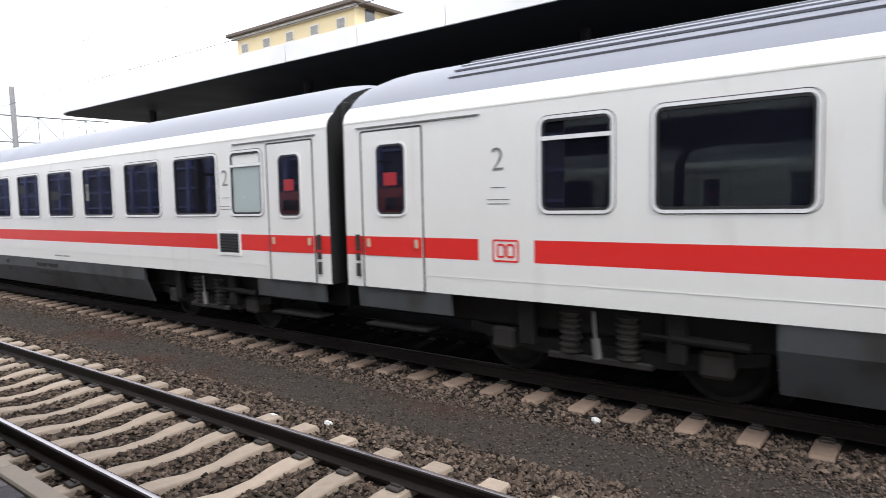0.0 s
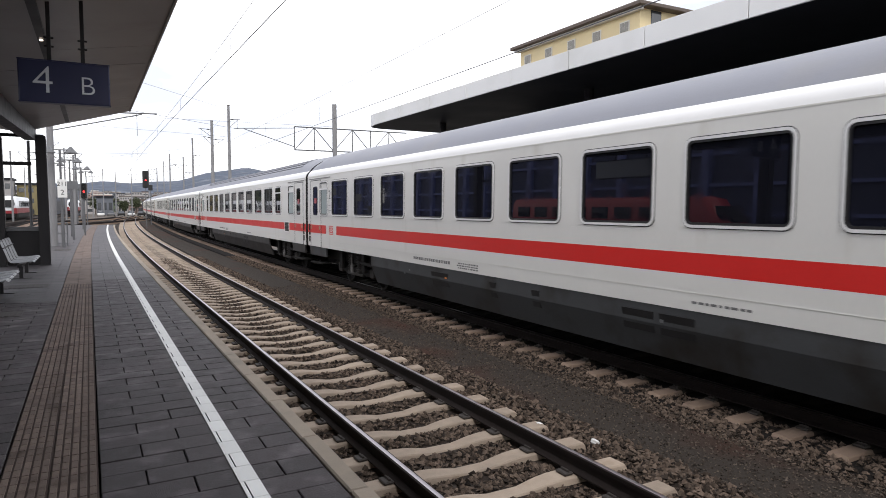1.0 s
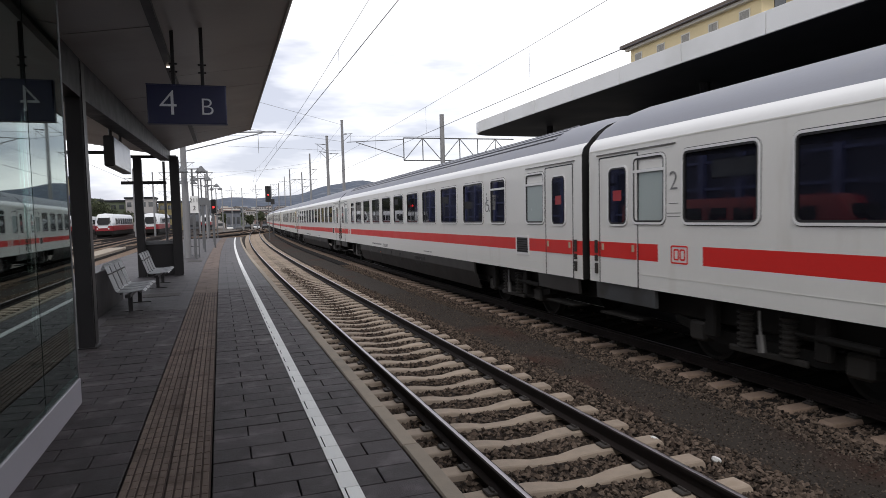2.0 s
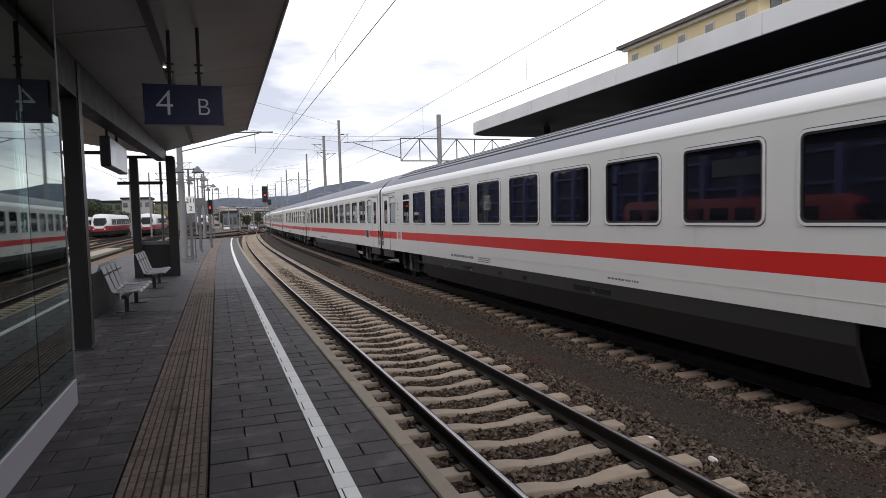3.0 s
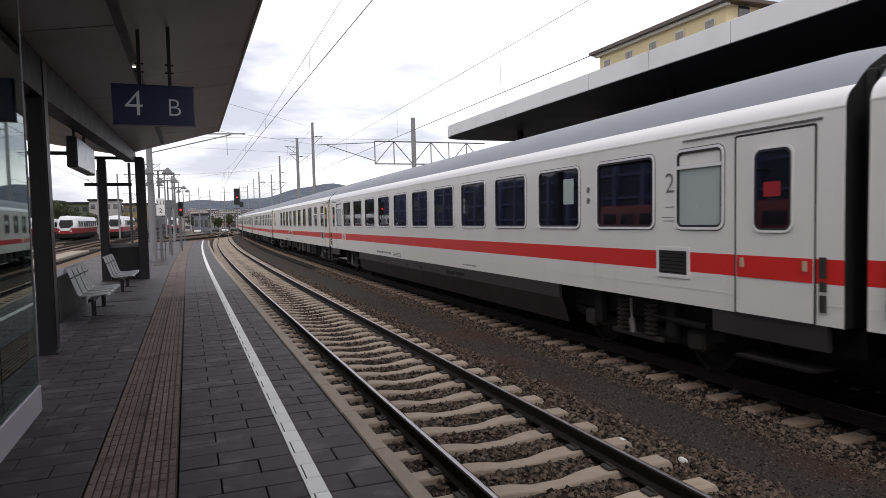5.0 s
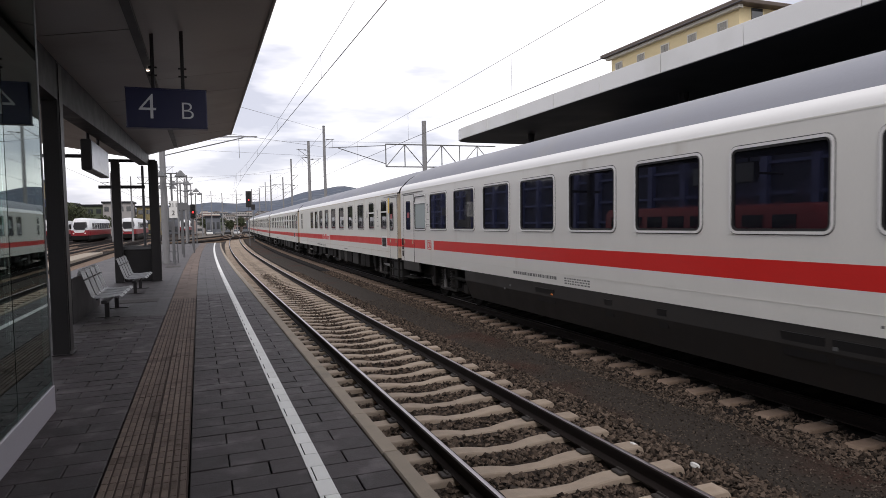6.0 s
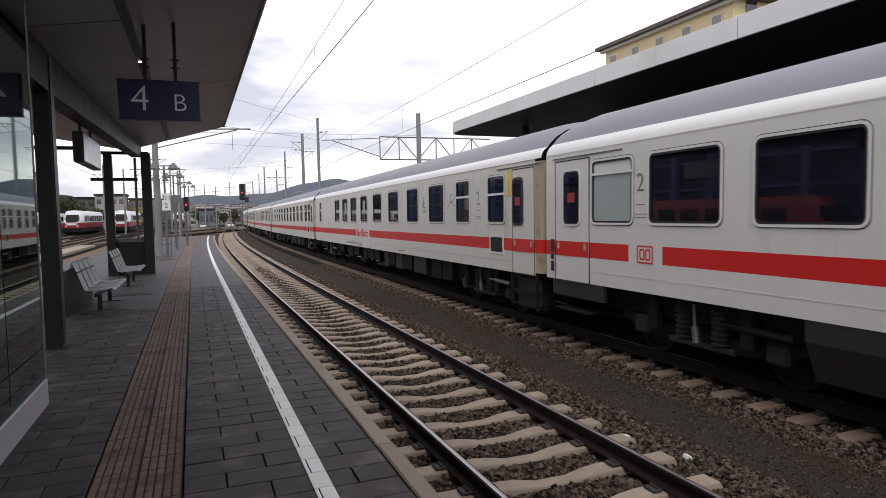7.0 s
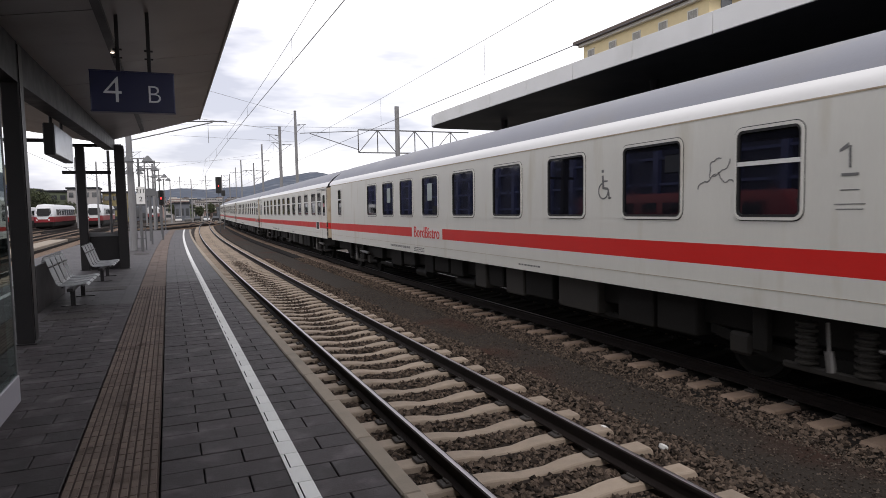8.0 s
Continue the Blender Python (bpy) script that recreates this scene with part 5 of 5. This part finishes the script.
for pts in ([(-1.6, 33.6, 8.4), (13.65, 75, 12.3)], [(13.6, 75, 12.2), (13.6, 86, 11.3), (13.6, 104, 10.0), (12.8, 128, 10.0)], [(-8, 105, 8.6), (13.6, 104, 9.6)], [(-6, 118, 8.2), (13.6, 86, 9.2)], [(-9, 62, 8.7), (13.6, 75, 9.3)], [(-9, 62, 9.2), (19, 55, 8.6)], [(-1.6, 33.6, 6.5), (10.4, 55, 8.0)], [(-6.9, -15, 5.0), (-6.9, 120, 5.0)], [(-6.9, -15, 6.3), (-6.9, 120, 6.3)]):
    wire(pts, 0.011, "long feeder wire between the masts")

# ---- the station building's canopy across the line ----
oc = thing("station_canopy", "long station canopy with white fascia and black underside", "canopy", kind="structure")
OX, OY, OZ0, OZ1 = 10.0, 25.4, 4.95, 5.36
outline = [(OX, -40.0), (OX, OY - 1.2), (OX + 0.1, OY - 0.6), (OX + 0.35, OY - 0.2), (OX + 0.8, OY), (OX + 9.0, OY + 0.4), (OX + 9.0, -40.0)]
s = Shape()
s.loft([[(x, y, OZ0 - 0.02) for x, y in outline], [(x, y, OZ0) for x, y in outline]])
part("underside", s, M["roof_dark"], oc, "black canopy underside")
for ya, yb in [(OY - 1.2 - 2.4 * k, OY - 1.2 - 2.4 * (k - 1)) for k in range(1, 27)]:
    s = Shape()
    s.box(OX - 0.03, OX + 0.02, ya + 0.008, yb - 0.008, OZ0 - 0.03, OZ1, bevel=0.006)
    part("fascia_panel", s, M["roof_white"], oc)
curve_pts = outline[1:6]
s = Shape()
s.loft([[(x - 0.03, y + 0.02, OZ0 - 0.03), (x + 0.02, y - 0.02, OZ0 - 0.03), (x + 0.02, y - 0.02, OZ1), (x - 0.03, y + 0.02, OZ1)] for x, y in curve_pts])
smooth(part("curved_fascia", s, M["roof_white"], oc), 60)
s = Shape()
s.loft([[(x + 0.02, y - 0.02, OZ0) for x, y in outline], [(x + 0.02, y - 0.02, OZ1 - 0.05) for x, y in outline]])
part("deck", s, M["roof_white"], oc)
for y in (22.5, 14.0, 5.5, -3.0, -11.5):
    s = Shape()
    s.tube((OX + 2.2, y, -0.1), (OX + 2.2, y, OZ0), 0.13, n=14)
    part("column", s, M["steel_dark"], oc)
s = Shape()
s.box(9.25, 26, -40, 34, -1.27, -0.02, bevel=0.02)
solid("platform_opposite", s, M["asphalt"], "asphalt platform of the station building behind the train", "platform", kind="structure")
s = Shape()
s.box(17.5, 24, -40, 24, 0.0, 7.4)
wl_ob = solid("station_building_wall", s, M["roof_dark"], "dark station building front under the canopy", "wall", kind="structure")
for y in range(-38, 22, 4):
    s = Shape()
    s.box(17.44, 17.5, y + 0.4, y + 3.6, 0.3, 4.0, bevel=0.02)
    part("window", s, M["house_glass"], wl_ob)

# ---- yellow house ----
HX, HY0, HY1, HT = 38.6, 38.3, 55.3, 17.45
hs = thing("yellow_house", "pale yellow rendered apartment house with a brown hipped roof", "house")
s = Shape()
s.box(HX + 0.3, HX + 10.7, HY0 + 0.3, HY1 - 0.4, -1.27, HT + 0.1)
part("wall", s, M["house_yellow"], hs)
s = Shape()
s.box(HX - 0.5, HX + 11.5, HY0 - 0.5, HY1 + 0.4, HT, HT + 0.32, bevel=0.05)
s.loft([[(HX - 0.45, HY0 - 0.45, HT + 0.3), (HX + 11.45, HY0 - 0.45, HT + 0.3), (HX + 11.45, HY1 + 0.35, HT + 0.3), (HX - 0.45, HY1 + 0.35, HT + 0.3)],
        [(HX + 4.9, HY0 + 5, HT + 2.6), (HX + 6.1, HY0 + 5, HT + 2.6), (HX + 6.1, HY1 - 5, HT + 2.6), (HX + 4.9, HY1 - 5, HT + 2.6)]])
roof = part("roof", s, M["house_roof"], hs)
s = Shape()
s.box(HX - 0.1, HX + 0.3, HY0 - 0.1, HY1, HT - 0.25, HT)
part("cornice", s, M["house_trim"], hs)
for fl in range(5):
    z = HT - 1.55 - fl * 3.0
    for k in range(5):
        y = HY0 + 1.5 + k * 3.35
        w = new("window")
        w.parent = hs
        s = Shape()
        s.box(HX + 0.24, HX + 0.3, y - 0.1, y + 1.0, z - 0.1, z + 0.85)
        part("surround", s, M["house_trim"], w)
        for u in (0.0, 0.47):
            s = Shape()
            s.box(HX + 0.21, HX + 0.245, y + u, y + u + 0.43, z, z + 0.75)
            part("pane", s, M["house_pane"], w)
    for k in range(3):
        x = HX + 1.5 + k * 3.0
        w = new("window")
        w.parent = hs
        s = Shape()
        s.box(x, x + 1.1, HY0 + 0.24, HY0 + 0.3, z, z + 1.5)
        part("pane", s, M["house_glass"], w)

# ---- the yard to the other side, and the distance ----
for x in (-6.9, -12.0, -18.4, -23.0, -27.5):
    t = thing("yard_track", "rusty yard track in brown ballast", "railway track", kind="structure")
    s = Shape()
    for d in (-0.755, 0.755):
        s.box(x + d - 0.036, x + d + 0.036, -20, 220, -0.72, -0.56)
    part("rails", s, [M["rail"]], t)
    s = Shape()
    for y in np.arange(5, 110, 0.6):
        s.box(x - 1.3, x + 1.3, y, y + 0.22, -0.9, -0.72)
    tagged(part("sleepers", s, M["sleeper_old"], t), kind="stuff")
    s = Shape()
    s.loft([[(x - 2.2, y, -1.26), (x - 1.5, y, -0.80), (x + 1.5, y, -0.80), (x + 2.2, y, -1.26)] for y in (-20, 220)])
    part("ballast", s, M["ballast_ground"], t)

for x0, x1, y0, y1 in ((-6.9, 9.0, 70, 142), (-11.5, 5.5, 78, 165), (-11.5, -6.9, 84, 140), (-16.0, -2.0, 96, 200), (3.6, 9.6, 112, 175)):
    t = thing("crossover_track", "rusty crossover track in the far yard", "railway track", kind="structure")
    ease = lambda u: x0 + (x1 - x0) * (u * u * (3 - 2 * u))
    for d in (-0.755, 0.755):
        s = Shape()
        s.loft([[(ease(u) + d + q, y0 + (y1 - y0) * u, z) for q, z in ((-0.04, -0.92), (0.04, -0.92), (0.04, -0.74), (-0.04, -0.74))] for u in np.linspace(0, 1, 17)])
        part("rail", s, M["rail"], t)
    s = Shape()
    for u in np.arange(0, 1, 0.65 / (y1 - y0)):
        y = y0 + (y1 - y0) * u
        s.box(ease(u) - 1.3, ease(u) + 1.3, y, y + 0.24, -1.1, -0.915)
    tagged(part("sleepers", s, M["sleeper_old"], t), kind="stuff")
for x0, x1, y1 in ((-9.9, -8.5, 66), (-14.5, -13.0, 80)):
    s = Shape()
    s.box(x0, x1, -20, y1, -1.27, -0.60, bevel=0.03)
    solid("service_path", s, M["coping"], "pale concrete service path between the yard tracks", "path", kind="structure")


def railcar(x, y, turn, label, upper="white_rail"):
    """A red and white regional railcar seen from its nose."""
    t = thing("regional_railcar", label, "railcar", (x, y, RAIL), group="parked railcars", turn=turn)

    def ring(yy, w, top, low, lean=0.0):
        return [(-w, yy, low), (w, yy, low), (w, yy, 1.9), (w * 0.96, yy + lean, top - 0.6), (w * 0.72, yy + lean, top - 0.12), (0, yy + lean, top), (-w * 0.72, yy + lean, top - 0.12), (-w * 0.96, yy + lean, top - 0.6), (-w, yy, 1.9)]

    s = Shape()
    s.loft([ring(-0.1, 0.95, 2.5, 0.75, 0.9), ring(0.35, 1.25, 3.1, 0.45, 1.0), ring(1.3, 1.4, 3.75, 0.4, 0.6), ring(2.4, 1.42, 3.85, 0.4), ring(26, 1.42, 3.85, 0.4)])
    smooth(part("body", s, M[upper], t), 45)
    s = Shape()
    s.loft([[(-w, yy, 0.95), (w, yy, 0.95), (w, yy, 1.8), (-w, yy, 1.8)] for yy, w in ((-0.22, 1.0), (0.3, 1.30), (1.3, 1.435), (26.02, 1.44))])
    part("lower_body", s, M["red_rail"], t, "red lower body")
    s = Shape()
    s.loft([[(-w, yy, 0.3), (w, yy, 0.3), (w, yy, 0.95), (-w, yy, 0.95)] for yy, w in ((-0.2, 0.95), (0.3, 1.27), (1.3, 1.425), (26.02, 1.43))])
    part("skirt", s, M["coach_dark"], t)
    s = Shape()
    s.loft([[(-0.72, -0.30, 1.98), (0.72, -0.30, 1.98), (0.92, 0.20, 2.45), (0.80, 0.62, 3.12), (-0.80, 0.62, 3.12), (-0.92, 0.20, 2.45)], [(-0.8, 0.7, 1.98), (0.8, 0.7, 1.98), (0.98, 1.1, 2.45), (0.86, 1.6, 3.12), (-0.86, 1.6, 3.12), (-0.98, 1.1, 2.45)]])
    part("windscreen", s, M["beam_black"], t)
    s = Shape()
    s.loft([[(-0.62, -0.27, 1.42), (0.62, -0.27, 1.42), (0.88, -0.24, 1.86), (-0.88, -0.24, 1.86)], [(-0.62, 0.2, 1.42), (0.62, 0.2, 1.42), (0.88, 0.2, 1.86), (-0.88, 0.2, 1.86)]])
    part("nose_panel", s, M[upper], t)
    for d in (-0.82, 0.82):
        s = Shape()
        s.lathe((d, -0.20, 1.30), (0, -1, 0), [(0, 0.13), (0.06, 0.12), (0.08, 0.06)], 10)
        part("headlight", s, M["alu"], t)
    for k in range(8):
        s = Shape()
        s.box(-1.45, 1.45, 3.4 + k * 2.8, 5.4 + k * 2.8, 2.0, 3.0)
        part("window", s, M["pane"], t)
    s = Shape()
    s.box(-1.1, 1.1, 0.6, 25.5, 0.02, 0.45)
    part("underframe", s, M["coach_dark"], t)
    return t


railcar(-18.4, 118.0, 0, "parked red and white railcar with black windscreen")
railcar(-12.0, 125.0, 0, "parked red and white railcar behind the canopy columns")
railcar(-4.2, 190.0, 0, "red and white railcar far down the yard")
railcar(-27.5, 135.0, 0, "parked red and white railcar at the edge of the yard")
railcar(-27.5, 30.0, 0, "parked all-red railcar on the outer yard track", "red_rail")
hall = thing("depot_hall", "long blue-grey steel depot hall beside the yard", "building", (-33, 40, -1.27))
s = Shape()
s.box(-12, 0, -70, 145, 0, 9.5)
part("wall", s, M["hall_blue"], hall)
for k in range(42):
    s = Shape()
    s.box(0, 0.5, -68 + k * 5, -67.3 + k * 5, 0, 9.5)
    part("pillar", s, M["hall_post"], hall)
for z in (3.2, 5.6, 8.2):
    s = Shape()
    s.box(0, 0.3, -70, 145, z, z + 0.25)
    part("ledge", s, M["hall_post"], hall)


def block(x, y, w, d, h, wall, label, floors, cols, roof_mat="roof_dark", z0=-1.27):
    t = thing("far_building", label, "building", (x, y, z0), group="distant buildings")
    s = Shape()
    s.box(0, w, 0, d, 0, h)
    part("wall", s, wall, t)
    s = Shape()
    s.box(-0.3, w + 0.3, -0.3, d + 0.3, h, h + 0.5)
    part("roof", s, M[roof_mat], t)
    for f in range(floors):
        for c in range(cols):
            s = Shape()
            a, z = w * (c + 0.2) / cols, h * (f + 0.3) / floors
            s.box(a, a + w * 0.6 / cols, -0.05, 0.05, z, z + h * 0.42 / floors)
            part("window", s, M["house_glass"], t)
    return t


tint = [material("town_wall_%s" % n, c, 0.9, vary=0.1, scale=0.2) for n, c in (("green", (0.11, 0.13, 0.085)), ("ochre", (0.24, 0.20, 0.10)), ("grey", (0.13, 0.14, 0.16)), ("pale", (0.36, 0.34, 0.33)), ("rose", (0.30, 0.22, 0.20)))]
block(-40.0, 192, 9, 9, 9.0, tint[2], "grey rendered flats beyond the railcars", 3, 5)
block(-30.5, 194, 6, 9, 8.6, tint[0], "green-grey rendered flats beyond the railcars", 3, 3)
block(-24.0, 190, 7, 9, 9.2, tint[3], "pale rendered flats beyond the railcars", 3, 4)
block(-16.5, 196, 6, 9, 8.2, tint[1], "ochre house beyond the yard", 3, 3)
block(-10.0, 215, 7, 9, 7.5, tint[2], "grey flat-roofed depot building", 2, 4)
block(-47.0, 165, 14, 10, 13.4, tint[1], "tall ochre house with an overhanging roof behind the depot hall", 4, 5)
rng = random.Random(5)
for k in range(46):
    y = rng.uniform(215, 390)
    f = rng.uniform(-0.10, 0.10)
    block(f * y, y, rng.uniform(3, 8), 6, rng.uniform(2.2, 5.5), tint[rng.choice((2, 2, 3, 4, 0))], "small far building behind the yard", rng.choice((1, 2)), rng.choice((2, 3)), rng.choice(("house_roof", "roof_dark", "house_trim")))
rng = random.Random(11)
for k in range(150):
    y = rng.uniform(380, 1150)
    f = rng.uniform(-0.12, 0.14)
    h = rng.uniform(4, 8.5)
    block(f * y, y, rng.uniform(5, 12), 9, h, tint[rng.choice((2, 3, 3, 4, 4))], "distant town house below the wooded hills", rng.choice((2, 3)), rng.choice((3, 4)), rng.choice(("house_roof", "roof_dark", "house_trim")), -1.27 + max(0.0, y - 400) * 0.024)


s = Shape()
s.loft([[(f * yy, yy, zz) for f in np.arange(-0.9, 0.95, 0.05)] for yy, zz in ((399, -1.0), (1260, 19.6), (1400, 19.6))], closed=False)
solid("slope", s, M["town_ground"], "rising wooded ground under the distant town", "ground", kind="structure")


def parked_car(x, y, paint, label):
    """A car seen from its front, far off."""
    t = thing("parked_car", label, "car", (x, y, -1.28), group="parked cars")
    s = Shape()
    s.box(-0.88, 0.88, 0, 4.2, 0.25, 0.85, bevel=0.12)
    part("body", s, M[paint], t)
    s = Shape()
    s.loft([[(-0.8, 0.9, 0.84), (0.8, 0.9, 0.84), (0.8, 4.0, 0.84), (-0.8, 4.0, 0.84)], [(-0.62, 1.6, 1.42), (0.62, 1.6, 1.42), (0.62, 3.5, 1.42), (-0.62, 3.5, 1.42)]])
    part("cabin", s, M["house_glass"], t)
    s = Shape()
    s.box(-0.6, 0.6, 1.6, 3.5, 1.42, 1.46)
    part("roof", s, M[paint], t)
    for u in (0.8, 3.4):
        for sg in (-0.8, 0.8):
            s = Shape()
            s.lathe((sg - 0.09, u, 0.31), (1, 0, 0), [(0, 0.2), (0.02, 0.31), (0.16, 0.31), (0.18, 0.2)], 12)
            part("wheel", s, M["black"], t)


for k in range(7):
    parked_car(2.2 + k * 2.5, 196 + 0.4 * k, ("white", "galv", "black", "white_rail", "steel_dark", "white", "red_rail")[k], "parked car in a row beyond the yard tracks")


def tree(x, y, h, seed, label):
    t = thing("tree", label, "tree", (x, y, -1.27), group="trees beyond the yard")
    r = random.Random(seed)
    s = Shape()
    s.tube((0, 0, 0), (0.1, 0, h * 0.55), 0.22, 0.12, n=8)
    for k in range(6):
        a = r.uniform(0, math.tau)
        s.tube((0.05, 0, h * r.uniform(0.3, 0.5)), (math.cos(a) * h * 0.25, math.sin(a) * h * 0.25, h * r.uniform(0.55, 0.8)), 0.08, 0.03, n=5)
    part("trunk", s, M["bark"], t)
    s = Shape()
    for k in range(900):
        a, u, q = r.uniform(0, math.tau), r.uniform(-1, 1), r.random() ** 0.4
        rad = h * 0.3 * (1 + 0.25 * math.sin(3 * a + seed))
        c = Vector((rad * q * math.cos(a) * math.sqrt(1 - u * u), rad * q * math.sin(a) * math.sqrt(1 - u * u), h * 0.66 + h * 0.33 * q * u))
        p = [c + Vector((r.uniform(-1, 1), r.uniform(-1, 1), r.uniform(-1, 1))) * 0.32 for _ in range(3)]
        s.poly(p)
    part("crown", s, M["leaf"], t)


for k, (f, y, h) in enumerate(((-0.20, 170, 9), (-0.19, 166, 9.5), (-0.18, 172, 9), (-0.173, 165, 9.3), (-0.165, 170, 8.8), (-0.158, 168, 8.6), (-0.150, 173, 7.6), (-0.125, 178, 6.0), (-0.085, 185, 5.5), (-0.04, 330, 8), (0.03, 360, 7), (0.005, 240, 5.5), (0.055, 255, 6), (0.075, 300, 7), (-0.055, 250, 6.5), (-0.075, 230, 6), (-0.02, 280, 6.5), (0.04, 210, 4.5))):
    tree(f * y, y, h, k, "small dark green tree beyond the yard")


def ridge(f):
    """Height of the hills' skyline by direction x / y."""
    z = 0.029 + 0.023 * math.exp(-((f - 0.19) / 0.085) ** 2) + 0.012 * math.exp(-((f - 0.33) / 0.09) ** 2) + 0.0025 * math.sin(f * 31 + 1) + 0.0012 * math.sin(f * 97)
    return max(0.012, z)


s = Shape()
cols = np.arange(-0.9, 0.95, 0.0125)
rings = []
for lvl, (yy, hh) in enumerate(((1250, 0.0), (1500, 0.25), (1800, 0.52), (2100, 0.8), (2400, 1.0), (2600, 0.9))):
    rings.append([(f * yy, yy, 1.7 + ridge(f) * 2400 * hh * (1 + 0.10 * noise.noise((f * 30, lvl * 0.7, 0.3)) * (1 if 0 < hh < 1 else 0)) - (0 if hh else 3)) for f in cols])
s.loft(rings, closed=False)
smooth(solid("hills", s, M["hill"], "wooded hills on the horizon, distance haze blue in their colour", "hills", kind="structure"), 80)

motions()
